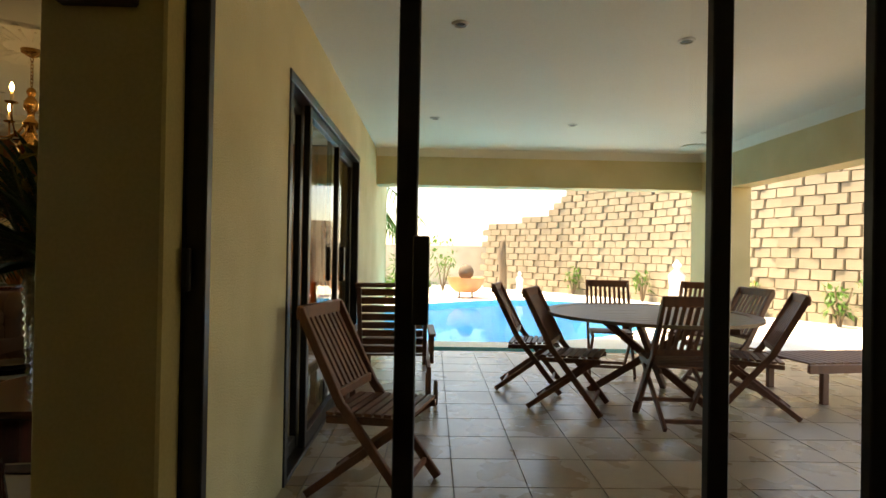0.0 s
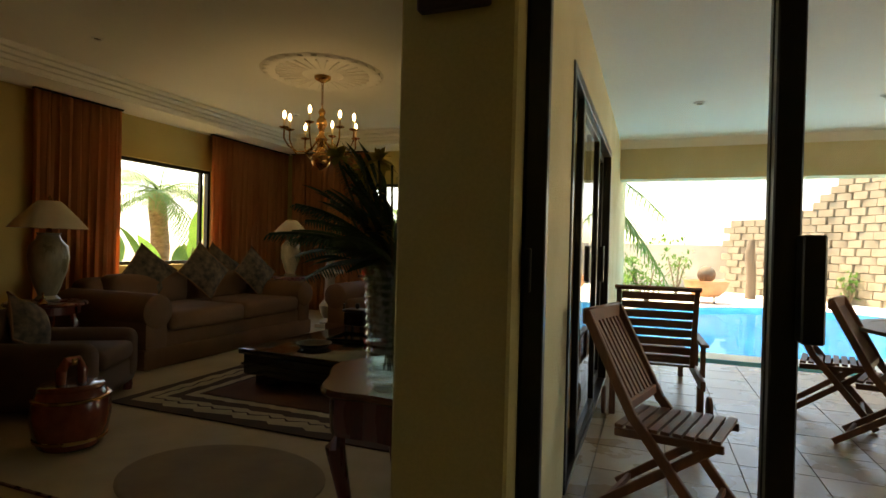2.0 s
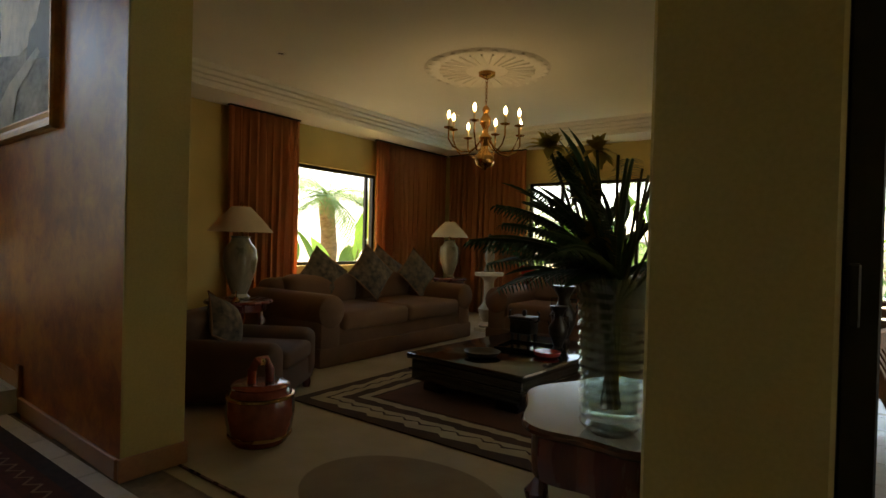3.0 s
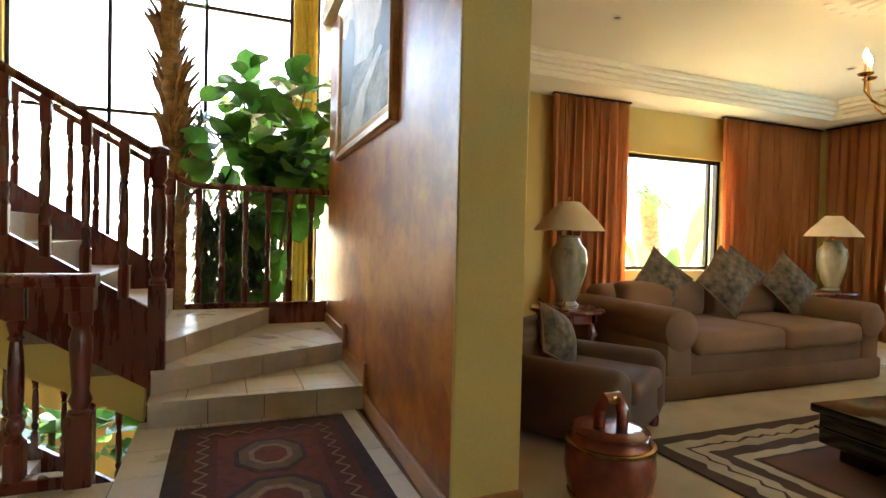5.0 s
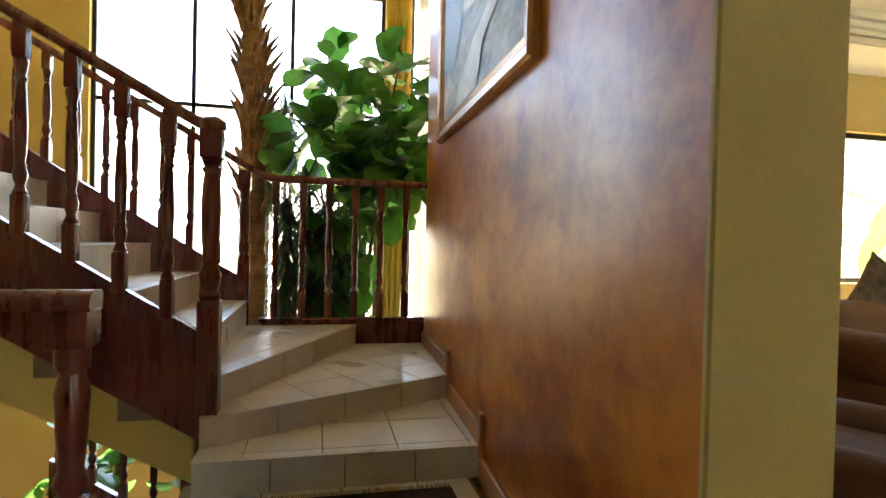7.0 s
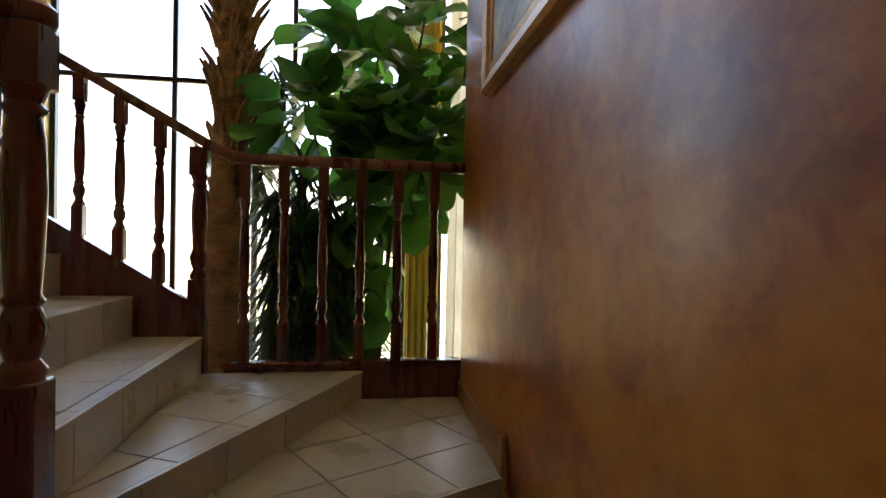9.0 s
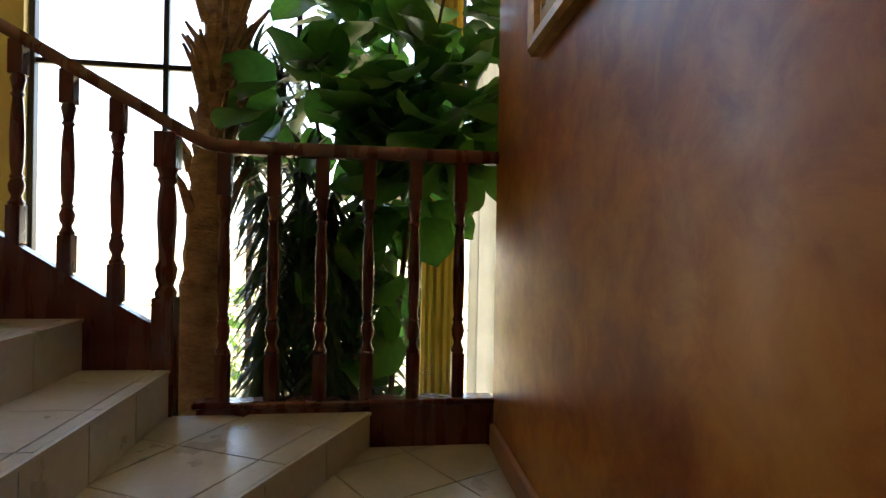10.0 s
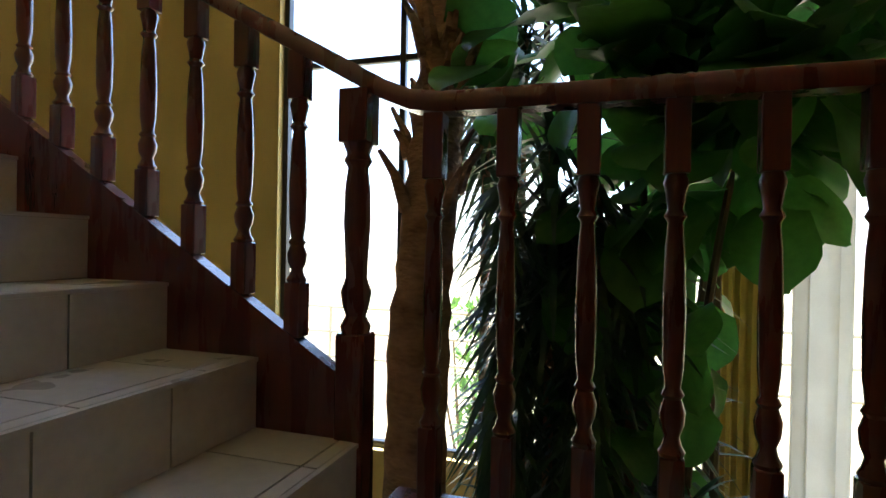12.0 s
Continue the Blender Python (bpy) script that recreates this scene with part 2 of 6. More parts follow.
def lathe(bm, profile, n=12, m=None):
    m = m or Matrix()
    rings = []
    for r, z in profile:
        rings.append([bm.verts.new(m @ Vector((max(r, 1e-4) * math.cos(2 * math.pi * i / n), max(r, 1e-4) * math.sin(2 * math.pi * i / n), z))) for i in range(n)])
    for p, q in zip(rings, rings[1:]):
        for i in range(n):
            bm.faces.new((p[i], p[(i + 1) % n], q[(i + 1) % n], q[i]))
    bm.faces.new(rings[0][::-1])
    bm.faces.new(rings[-1])
    return bm


def turned(profile, n=12, m=None):
    return lathe(bmesh.new(), profile, n, m)


def tube(bm, pts, radii, n=8):
    pts = [Vector(p) for p in pts]
    if not isinstance(radii, (list, tuple)):
        radii = [radii] * len(pts)
    rings = []
    for i, p in enumerate(pts):
        d = (pts[min(i + 1, len(pts) - 1)] - pts[max(i - 1, 0)]).normalized()
        side = d.cross(Vector((0.13, 0.21, 1)) if abs(d.z) < 0.95 else Vector((1, 0, 0))).normalized()
        up = side.cross(d)
        rings.append([bm.verts.new(p + radii[i] * (math.cos(2 * math.pi * k / n) * side + math.sin(2 * math.pi * k / n) * up)) for k in range(n)])
    for p, q in zip(rings, rings[1:]):
        for k in range(n):
            bm.faces.new((p[k], p[(k + 1) % n], q[(k + 1) % n], q[k]))
    bm.faces.new(rings[0][::-1])
    bm.faces.new(rings[-1])
    return bm


def bar(bm, p, q, w, h, bevel=0.0):
    """A straight batten from p to q, w wide and h deep."""
    p, q = Vector(p), Vector(q)
    d = (q - p)
    m = Matrix.Translation((p + q) / 2) @ d.to_track_quat("Y", "Z").to_matrix().to_4x4()
    return box(bm, (-w / 2, -d.length / 2, -h / 2), (w / 2, d.length / 2, h / 2), m, bevel)


def sweep(bm, pts, section, up=Vector((0, 0, 1))):
    """A section of (side, up) pairs carried along pts, kept upright."""
    pts = [Vector(p) for p in pts]
    rings = []
    for i, p in enumerate(pts):
        d0 = (p - pts[max(i - 1, 0)])
        d1 = (pts[min(i + 1, len(pts) - 1)] - p)
        d = ((d0.normalized() if d0.length else d1.normalized()) + (d1.normalized() if d1.length else d0.normalized())).normalized()
        flat = Vector((d.x, d.y, 0)).normalized()
        side = Vector((flat.y, -flat.x, 0))
        rings.append([bm.verts.new(p + side * s + up * u) for s, u in section])
    n = len(section)
    for p, q in zip(rings, rings[1:]):
        for k in range(n):
            bm.faces.new((p[k], p[(k + 1) % n], q[(k + 1) % n], q[k]))
    bm.faces.new(rings[0][::-1])
    bm.faces.new(rings[-1])
    return bm


def prism(bm, poly, z0, z1):
    lo = [bm.verts.new((x, y, z0)) for x, y in poly]
    hi = [bm.verts.new((x, y, z1)) for x, y in poly]
    n = len(poly)
    for i in range(n):
        bm.faces.new((lo[i], lo[(i + 1) % n], hi[(i + 1) % n], hi[i]))
    bm.faces.new(lo[::-1])
    bm.faces.new(hi)
    return bm


def clip(poly, nx, ny, c):
    """The part of a convex polygon with nx*x + ny*y <= c."""
    out = []
    for i, p in enumerate(poly):
        q = poly[(i + 1) % len(poly)]
        dp, dq = nx * p[0] + ny * p[1] - c, nx * q[0] + ny * q[1] - c
        if dp <= 0:
            out.append(p)
        if dp * dq < 0:
            s = dp / (dp - dq)
            out.append((p[0] + s * (q[0] - p[0]), p[1] + s * (q[1] - p[1])))
    return out


def wall(name, a, b, material=M_YELLOW, category="wall"):
    ob = link(name, bbox(a, b), material)
    return tagged(ob, "", category, kind="structure")


def panel_wall(name, axis, at, thick, lo, hi, z0, z1, holes, material):
    """A wall across axis ('x' or 'y') from at to at+thick, with rectangular holes (lo, hi, z0, z1) through it."""
    us = sorted({lo, hi, *[h[0] for h in holes], *[h[1] for h in holes]})
    zs = sorted({z0, z1, *[h[2] for h in holes], *[h[3] for h in holes]})
    bm = bmesh.new()
    for u0, u1 in zip(us, us[1:]):
        for w0, w1 in zip(zs, zs[1:]):
            um, wm = (u0 + u1) / 2, (w0 + w1) / 2
            if any(h[0] < um < h[1] and h[2] < wm < h[3] for h in holes):
                continue
            if axis == "x":
                box(bm, (at, u0, w0), (at + thick, u1, w1))
            else:
                box(bm, (u0, at, w0), (u1, at + thick, w1))
    bmesh.ops.remove_doubles(bm, verts=bm.verts, dist=1e-4)
    seen = {}
    for f in list(bm.faces):
        seen.setdefault(tuple(round(v, 3) for v in f.calc_center_median()), []).append(f)
    bmesh.ops.delete(bm, geom=[f for fs in seen.values() if len(fs) > 1 for f in fs], context="FACES")
    return link(name, bm, material)


def sheet(axis, at, u0, w0, u1, w1):
    bm = bmesh.new()
    bm.faces.new([bm.verts.new((at, u, w) if axis == "x" else (u, at, w)) for u, w in ((u0, w0), (u1, w0), (u1, w1), (u0, w1))])
    return bm


def pane_window(name, label, axis, at, lo, hi, z0, z1, ups=(), acrosses=(), w=0.05):
    """A framed window across axis with mullions at ups and transoms at acrosses."""
    win = thing(name, label, "window", kind="structure")

    def slab(u0, w0, u1, w1, d, nm, material):
        a, b = ((at - d, u0, w0), (at + d, u1, w1)) if axis == "x" else ((u0, at - d, w0), (u1, at + d, w1))
        ob = part(nm, bbox(a, b, bevel=0.004 if material is M_FRAME else 0), material, win, smooth=False)
        return ob
    for u in (lo, hi - w):
        slab(u, z0, u + w, z1, 0.035, "jamb", M_FRAME)
    for z in (z0, z1 - w):
        slab(lo + w, z, hi - w, z + w, 0.033, "rail", M_FRAME)
    for u in ups:
        slab(u - w / 2, z0 + w, u + w / 2, z1 - w, 0.028, "mullion", M_FRAME)
    cols = [lo + w, *[v for u in ups for v in (u - w / 2, u + w / 2)], hi - w]
    for z in acrosses:
        for c0, c1 in zip(cols[::2], cols[1::2]):
            slab(c0, z - w / 2, c1, z + w / 2, 0.026, "transom", M_FRAME)
    rows = [z0 + w, *[v for z in acrosses for v in (z - w / 2, z + w / 2)], z1 - w]
    for c0, c1 in zip(cols[::2], cols[1::2]):
        for r0, r1 in zip(rows[::2], rows[1::2]):
            g = part("pane", sheet(axis, at, c0, r0, c1, r1), M_GLASS, win, smooth=False)
            g.visible_shadow = False
    return win


# ---- structure ----
def structure(ob, label, category):
    return tagged(ob, label, category, kind="structure")


HALL_TOP, LOW = 2.75, -2.75
# ground sheet and pool terrace
bm = bmesh.new()
prism(bm, [(-600, -600), (600, -600), (600, 600), (-600, 600)], LOW - 0.5, LOW - 0.12)
structure(link("ground", bm, M_GROUND), "dry grassy ground falling away below the house", "ground")
POOL = [(-1.6, 8.3), (-0.4, 7.75), (1.0, 7.65), (2.4, 8.1), (3.6, 9.2), (4.5, 10.8), (4.9, 12.8), (3.9, 14.3), (2.0, 14.7), (0.2, 13.5), (-1.8, 11.6), (-2.2, 9.8)]


def smooth_loop(pts, steps=5):
    out, n = [], len(pts)
    for i in range(n):
        p0, p1, p2, p3 = [Vector(pts[(i + k - 1) % n]) for k in range(4)]
        for s in range(steps):
            t = s / steps
            out.append(0.5 * ((2 * p1) + (p2 - p0) * t + (2 * p0 - 5 * p1 + 4 * p2 - p3) * t * t + (3 * p1 - p0 - 3 * p2 + p3) * t ** 3))
    return [(v.x, v.y) for v in out]


loop = smooth_loop(POOL)
cx, cy = 1.2, 10.6
bm = bmesh.new()
inner = [bm.verts.new((x, y, -0.03)) for x, y in loop]
outer = []
for x, y in loop:
    dx, dy = x - cx, y - cy
    k = min((13.0 / abs(dx)) if dx > 0 and dx else (3.7 / abs(dx) if dx else 99), (12.4 if dy > 0 else 3.4) / abs(dy) if dy else 99)
    outer.append(bm.verts.new((cx + dx * k, cy + dy * k, -0.03)))
n = len(loop)
for i in range(n):
    j = (i + 1) % n
    bm.faces.new((inner[i], inner[j], outer[j], outer[i]))
structure(link("pavement", bm, M_PAVE), "pale sunlit paving round the swimming pool", "paving")
bm = bmesh.new()
top = [bm.verts.new((x, y, -0.04)) for x, y in loop]
low = [bm.verts.new((x, y, -1.4)) for x, y in loop]
for i in range(n):
    bm.faces.new((top[i], top[(i + 1) % n], low[(i + 1) % n], low[i]))
bm.faces.new(low)
structure(link("pool_basin", bm, M_POOL), "blue plastered basin of a free-form swimming pool", "swimming pool")
M_WATER = glass_mat("pool_water", (0.86, 0.96, 0.98), 0.40, 0.02)
wt = M_WATER.node_tree
wnz, wbp = wt.nodes.new("ShaderNodeTexNoise"), wt.nodes.new("ShaderNodeBump")
wnz.inputs["Scale"].default_value = 2.2
wbp.inputs["Strength"].default_value, wbp.inputs["Distance"].default_value = 0.35, 0.1
wt.links.new(wnz.outputs[0], wbp.inputs["Height"])
for nd in wt.nodes:
    if nd.bl_idname in ("ShaderNodeBsdfGlossy", "ShaderNodeLayerWeight"):
        wt.links.new(wbp.outputs[0], nd.inputs["Normal"])
bm = bmesh.new()
bm.faces.new([bm.verts.new((x, y, -0.12)) for x, y in loop])
w = structure(link("water", bm, M_WATER), "clear rippled blue pool water in sunlight", "water")
w.visible_shadow = False
bm = bmesh.new()
prism(bm, [(-7.0, 8.72), (-2.6, 8.72), (-2.6, 25), (-7.0, 25)], -0.3, -0.06)
structure(link("lawn_bed", bm, M_SOIL), "dark planted garden bed beside the terrace", "garden bed")

# house shell round the hall
wall("wall_hall_south", (-4.6, -3.2, LOW), (4.0, -3.0, HALL_TOP))
wall("wall_hall_east", (4.0, -3.2, -0.2), (4.2, 1.75, HALL_TOP))
structure(link("floor_hall", bbox((-4.5, -3.0, -0.25), (4.0, 1.7, -0.008)), M_GROUT), "cream tiled hall floor with dark joints", "floor")
structure(link("floor_landing", bbox((-5.4, 0.14, -0.25), (-4.5, 1.5, -0.008)), M_GROUT), "cream tiled floor in front of the stairs", "floor")
structure(link("ceiling_hall", bbox((-4.6, -3.2, HALL_TOP), (4.2, 1.48, HALL_TOP + 0.2)), M_CEIL), "plain cream hall ceiling", "ceiling")
# wall in line with the sponged wall: pillar, header over the lounge opening and the sliding door
structure(link("wall_pillar", bbox((-1.03, 1.42, -0.02), (-0.702, 1.74, HALL_TOP + 0.2), bevel=0.008), M_YELLOW), "yellow painted pillar beside the sliding door", "pillar")
structure(link("wall_header_lounge", bbox((-3.57, 1.505, 2.72), (-1.032, 1.80, 3.3)), M_YELLOW), "yellow header above the lounge opening", "wall")
structure(link("wall_header_patio", bbox((-0.702, 1.505, 2.35), (4.0, 1.74, HALL_TOP + 0.2)), M_YELLOW), "yellow header above the sliding doors", "wall")
spine = bmesh.new()
prism(spine, [(-7.15, 1.61), (-3.59, 1.50), (-3.59, 1.80), (-7.15, 1.80)], LOW, 5.6)
SKEW = pose(-3.59, 1.5, 0, 0, 0, -1.73) @ pose(3.59, -1.5, 0)
structure(link("wall_sponged", spine, M_ORANGE), "sponged glossy orange feature wall beside the stairs", "wall")
structure(link("wall_sponged_end", bbox((-3.594, 1.497, -0.01), (-3.57, 1.82, 3.2), bevel=0.006), M_YELLOW), "yellow painted end of the orange wall", "wall")
# stairwell bay
BX = -9.7
WY0, WY1 = -1.9, 1.52
bay = panel_wall("wall_bay_west", "x", BX - 0.2, 0.2, -4.6, 2.9, LOW, 5.6, [(WY0, WY1, -0.42, 5.0), (1.86, 2.62, -0.42, 5.0)], M_YELLOW)
structure(bay, "yellow stairwell wall round the tall window", "wall")
pane_window("window_1", "tall dark-framed stairwell window with grid panes", "x", BX - 0.1, WY0, WY1, -0.42, 5.0, (-0.79, 0.36), (2.76, 4.3))
pane_window("window_2", "narrow dark-framed side window of the stairwell", "x", BX - 0.1, 1.86, 2.62, -0.42, 5.0, (), (2.76,))
wall("wall_bay_north", (BX - 0.2, 2.9, LOW), (-6.8, 3.1, 5.6))
wall("wall_bay_return", (-7.15, 1.8, LOW), (-6.99, 2.9, 5.6))
wall("wall_bay_south", (BX - 0.2, -4.8, LOW), (-4.4, -4.6, 5.6))
wall("wall_stair_east", (-4.6, -4.6, HALL_TOP), (-4.4, 1.5, 5.6))
wall("wall_stair_low_east", (-4.6, -4.6, LOW), (-4.5, 1.5, -0.26))
wall("wall_hall_west_return", (-4.6, -4.6, -0.25), (-4.4, -3.0, HALL_TOP))
structure(link("ceiling_stairwell", bbox((BX - 0.2, -4.8, 5.6), (-4.4, 3.1, 5.8)), M_CEIL), "high plain stairwell ceiling", "ceiling")
structure(link("floor_planter", bbox((BX, -4.6, LOW - 0.1), (-4.5, 2.9, LOW)), M_SOIL), "dark soil of the indoor planter below the stairs", "planter bed")

# lounge shell
LX, LY = -6.8, 8.5
structure(panel_wall("wall_lounge_west", "x", LX - 0.2, 0.2, 3.1, LY + 0.2, -0.3, 3.3, [(5.05, 6.72, 0.86, 2.3)], M_YELLOW), "yellow lounge wall with a window", "wall")
structure(panel_wall("wall_lounge_north", "y", LY, 0.2, LX, -0.75, -0.3, 3.3, [(-5.0, -1.9, 0.72, 2.28)], M_YELLOW), "yellow lounge wall with a wide window", "wall")
pane_window("window_3", "dark-framed lounge window over the sofa", "x", LX - 0.1, 5.05, 6.72, 0.86, 2.3, (6.55,), ())
pane_window("window_4", "wide dark-framed lounge window towards the garden", "y", LY + 0.1, -5.0, -1.9, 0.72, 2.28, (-4.42, -3.2), ())
structure(panel_wall("wall_lounge_east", "x", -0.90, 0.15, 1.74, LY + 0.2, -0.1, 3.3, [(2.80, 5.45, 0.0, 2.16)], M_STUCCO), "cream stucco wall between lounge and patio", "wall")
structure(link("wall_lounge_south", bbox((LX - 0.2, 1.80, -0.3), (-6.99, 3.1, 3.3)), M_YELLOW), "plain yellow lounge wall", "wall")
structure(link("floor_lounge", bbox((LX, 1.79, -0.25), (-0.90, LY, 0.0)), M_CARPET), "cream carpeted lounge floor", "floor")
structure(link("floor_threshold", bbox((-3.57, 1.7, -0.25), (-1.032, 1.775, -0.004)), M_CARPET), "cream strip between hall and lounge", "floor")
tagged(part("threshold_strip", bbox((-3.57, 1.776, -0.05), (-1.032, 1.789, 0.006)), M_MAHOG, None), "dark wooden strip edging the carpet", "threshold", kind="structure")
structure(link("ceiling_lounge", bbox((-6.2, 2.3, 3.06), (-1.4, 7.9, 3.2)), M_CEIL), "raised cream tray ceiling of the lounge", "ceiling")
bm = bmesh.new()
for a, b in (((LX, 1.8, 2.84), (-6.2, LY, 3.25)), ((-1.4, 1.8, 2.84), (-0.9, LY, 3.25)), ((-6.2, 1.8, 2.84), (-1.4, 2.3, 3.25)), ((-6.2, 7.9, 2.84), (-1.4, LY, 3.25))):
    box(bm, a, b)
structure(link("ceiling_bulkhead", bm, M_CEIL), "lower cream bulkhead round the lounge ceiling", "ceiling")
for x0, y0, x1, y1, sx, sy in ((-6.197, 2.303, -6.197, 7.897, 1, 0), (-1.403, 2.303, -1.403, 7.897, -1, 0), (-6.06, 2.303, -1.54, 2.303, 0, 1), (-6.06, 7.897, -1.54, 7.897, 0, -1)):
    bm = bmesh.new()
    for z0, z1, d in ((2.85, 2.90, 0.02), (2.903, 2.95, 0.045), (2.953, 3.0, 0.085), (3.003, 3.062, 0.13)):
        xs, ys = sorted((x0, x1 + sx * d)), sorted((y0, y1 + sy * d))
        box(bm, (xs[0], ys[0], z0), (xs[1], ys[1], z1), bevel=0.008)
    structure(link("cornice", bm, M_CEIL), "moulded cream plaster cornice", "cornice")
# plaster rose
bm = bmesh.new()
lathe(bm, [(0.0, 3.03), (0.16, 3.035), (0.2, 3.045), (0.5, 3.05), (0.56, 3.035), (0.62, 3.04), (0.66, 3.058)], 48, Matrix.Translation((-3.75, 5.1, 0)))
for i in range(28):
    a = 2 * math.pi * i / 28
    bmesh.ops.create_icosphere(bm, subdivisions=1, radius=0.045, matrix=Matrix.Translation((-3.75 + 0.6 * math.cos(a), 5.1 + 0.6 * math.sin(a), 3.045)) @ Matrix.Diagonal((1, 1, 0.5, 1)))
    tube(bm, [(-3.75 + 0.22 * math.cos(a), 5.1 + 0.22 * math.sin(a), 3.045), (-3.75 + 0.5 * math.cos(a), 5.1 + 0.5 * math.sin(a), 3.045)], 0.012, 5)
structure(link("ceiling_rose", bm, M_CEIL, smooth=True), "round fluted plaster ceiling rose above the chandelier", "ceiling rose")

# skirting of the sponged wall and its end
structure(link("baseboard", bbox((-5.2, 1.475, 0), (-3.593, 1.499, 0.11), SKEW, bevel=0.006), M_SKIRT), "orange-brown skirting along the sponged wall", "skirting")
structure(link("baseboard_end", bbox((-3.569, 1.475, 0), (-3.545, 1.83, 0.12), bevel=0.006), M_SKIRT), "orange-brown skirting round the wall end", "skirting")

# patio shell
PY = 7.1
structure(link("floor_patio", bbox((-0.75, 1.5, -0.25), (9.5, 6.75, -0.008)), M_GROUT), "cream tiled patio floor", "floor")
structure(link("ceiling_patio", bbox((-0.9, 1.74, 2.56), (3.85, PY, 2.7)), M_CEIL), "smooth cream patio ceiling", "ceiling")
structure(link("beam_front", bbox((-0.75, PY, 2.1), (3.8, PY + 0.3, 2.9)), M_STUCCO), "cream stucco beam at the patio edge", "beam")
structure(link("beam_side", bbox((3.55, 1.74, 2.06), (3.8, PY, 2.56)), M_STUCCO), "cream stucco beam along the patio side", "beam")
structure(link("column_patio", bbox((3.55, PY - 0.7, -0.05), (3.8, PY + 0.3, 2.1), bevel=0.01), M_STUCCO), "cream stucco pier carrying the patio roof", "column")
structure(link("roof_slab", bbox((-7.1, 1.5, 3.3), (4.2, 8.8, 3.45)), M_CEIL), "flat roof over lounge and patio", "roof")
structure(link("roof_edge", bbox((-0.9, PY + 0.02, 2.9), (4.0, PY + 0.32, 3.3)), M_STUCCO), "stucco roof edge over the patio", "roof")
bm = sweep(bmesh.new(), [(-0.75, PY - 0.001, 2.559), (3.55, PY - 0.001, 2.559)], [(0, 0), (0.09, 0), (0.075, -0.02), (0.03, -0.06), (0, -0.09)])
structure(link("trim_cove", bm, M_CEIL), "cream coved cornice of the patio ceiling", "cornice")
bm = sweep(bmesh.new(), [(3.549, PY, 2.559), (3.549, 1.75, 2.559)], [(0, 0), (0.09, 0), (0.075, -0.02), (0.03, -0.06), (0, -0.09)])
structure(link("trim_cove_side", bm, M_CEIL), "cream coved cornice of the patio ceiling", "cornice")

# sliding doors to the patio
def slider(name, label, axis, at, spans, z1, w=0.06, handle=None):
    door = thing(name, label, "sliding door", kind="structure")

    def slab(u0, w0, u1, w1, off, d, nm, material):
        c = at + off
        a, b = ((c - d, u0, w0), (c + d, u1, w1)) if axis == "x" else ((u0, c - d, w0), (u1, c + d, w1))
        return part(nm, bbox(a, b, bevel=0.004 if material is M_FRAME else 0), material, door, smooth=False)
    lo, hi = spans[0][0], spans[-1][1]
    slab(lo - w, 0, lo, z1, 0, 0.06, "jamb", M_FRAME)
    slab(hi, 0, hi + w, z1, 0, 0.06, "jamb", M_FRAME)
    slab(lo - w, z1, hi + w, z1 + w, 0, 0.06, "head", M_FRAME)
    slab(lo - w, -0.004, hi + w, 0.02, 0, 0.06, "track", M_FRAME)
    for i, (u0, u1) in enumerate(spans):
        off = 0.028 if i % 2 else -0.028
        for u in (u0, u1 - w):
            slab(u, 0.021, u + w, z1 - 0.002, off, 0.02, "stile", M_FRAME)
        slab(u0 + w, 0.021, u1 - w, 0.1, off, 0.019, "bottom_rail", M_FRAME)
        slab(u0 + w, z1 - 0.062, u1 - w, z1 - 0.002, off, 0.019, "top_rail", M_FRAME)
        g = part("pane", sheet(axis, at + off, u0 + w, 0.1, u1 - w, z1 - 0.062), M_GLASS, door, smooth=False)
        g.visible_shadow = False
    return door, slab


d1, slab = slider("door_1", "dark-framed sliding glass doors to the patio", "y", 1.59, [(-0.70, -0.045), (-0.105, 0.888), (0.80, 1.333), (1.319, 2.4), (2.34, 3.9)], 2.28)
slab(-0.055, 1.02, -0.008, 1.265, -0.075, 0.03, "lock_box", M_FRAME)
slab(-0.692, 1.1, -0.672, 1.22, -0.07, 0.012, "latch", M_FRAME)
d2, slab = slider("door_2", "dark-framed sliding glass doors between lounge and patio", "x", -0.80, [(2.86, 3.36), (3.30, 4.36), (4.30, 5.39)], 2.10)
slab(4.31, 0.98, 4.35, 1.25, 0.08, 0.02, "handle", M_FRAME)
bm = bbox((-0.97, 1.385, 1.84), (-0.77, 1.419, 2.06), bevel=0.006)
tagged(link("wall_box", bm, M_SWITCH), "small dark brown box high on the pillar", "wall box")


# ---- stairs ----
RISE, GO = 0.215, 0.345
ZS = [0.0, 0.165, 0.315, 0.475, 0.675] + [0.675 + RISE * k for k in range(1, 9)]
IX, OX = -5.42, -7.1
treads = [
    (1, [(-5.22, 0.2), (-5.36, 0.2), (-6.05, 1.575), (-5.22, 1.55)]),
    (2, [(-5.36, 0.2), (IX, 0.2), (OX, 1.03), (OX, 1.605), (-6.05, 1.575)]),
    (3, [(IX, 0.2), (IX, 0.18), (OX, 0.18), (OX, 1.03)]),
]
STEPS = 11
for k in range(4, STEPS + 1):
    y = 0.18 - GO * (k - 4)
    treads.append((k, [(IX, y), (IX, y - GO), (OX, y - GO), (OX, y)]))
stairs = structure(new("stairs_up"), "tiled winding staircase rising past the window", "stairs")
solid = bmesh.new()
for k, poly in treads:
    prism(solid, poly, ZS[k] - (0.38 if k > 3 else 0.37), ZS[k] - 0.012)
part("stair_core", solid, M_GROUT, stairs, smooth=False)
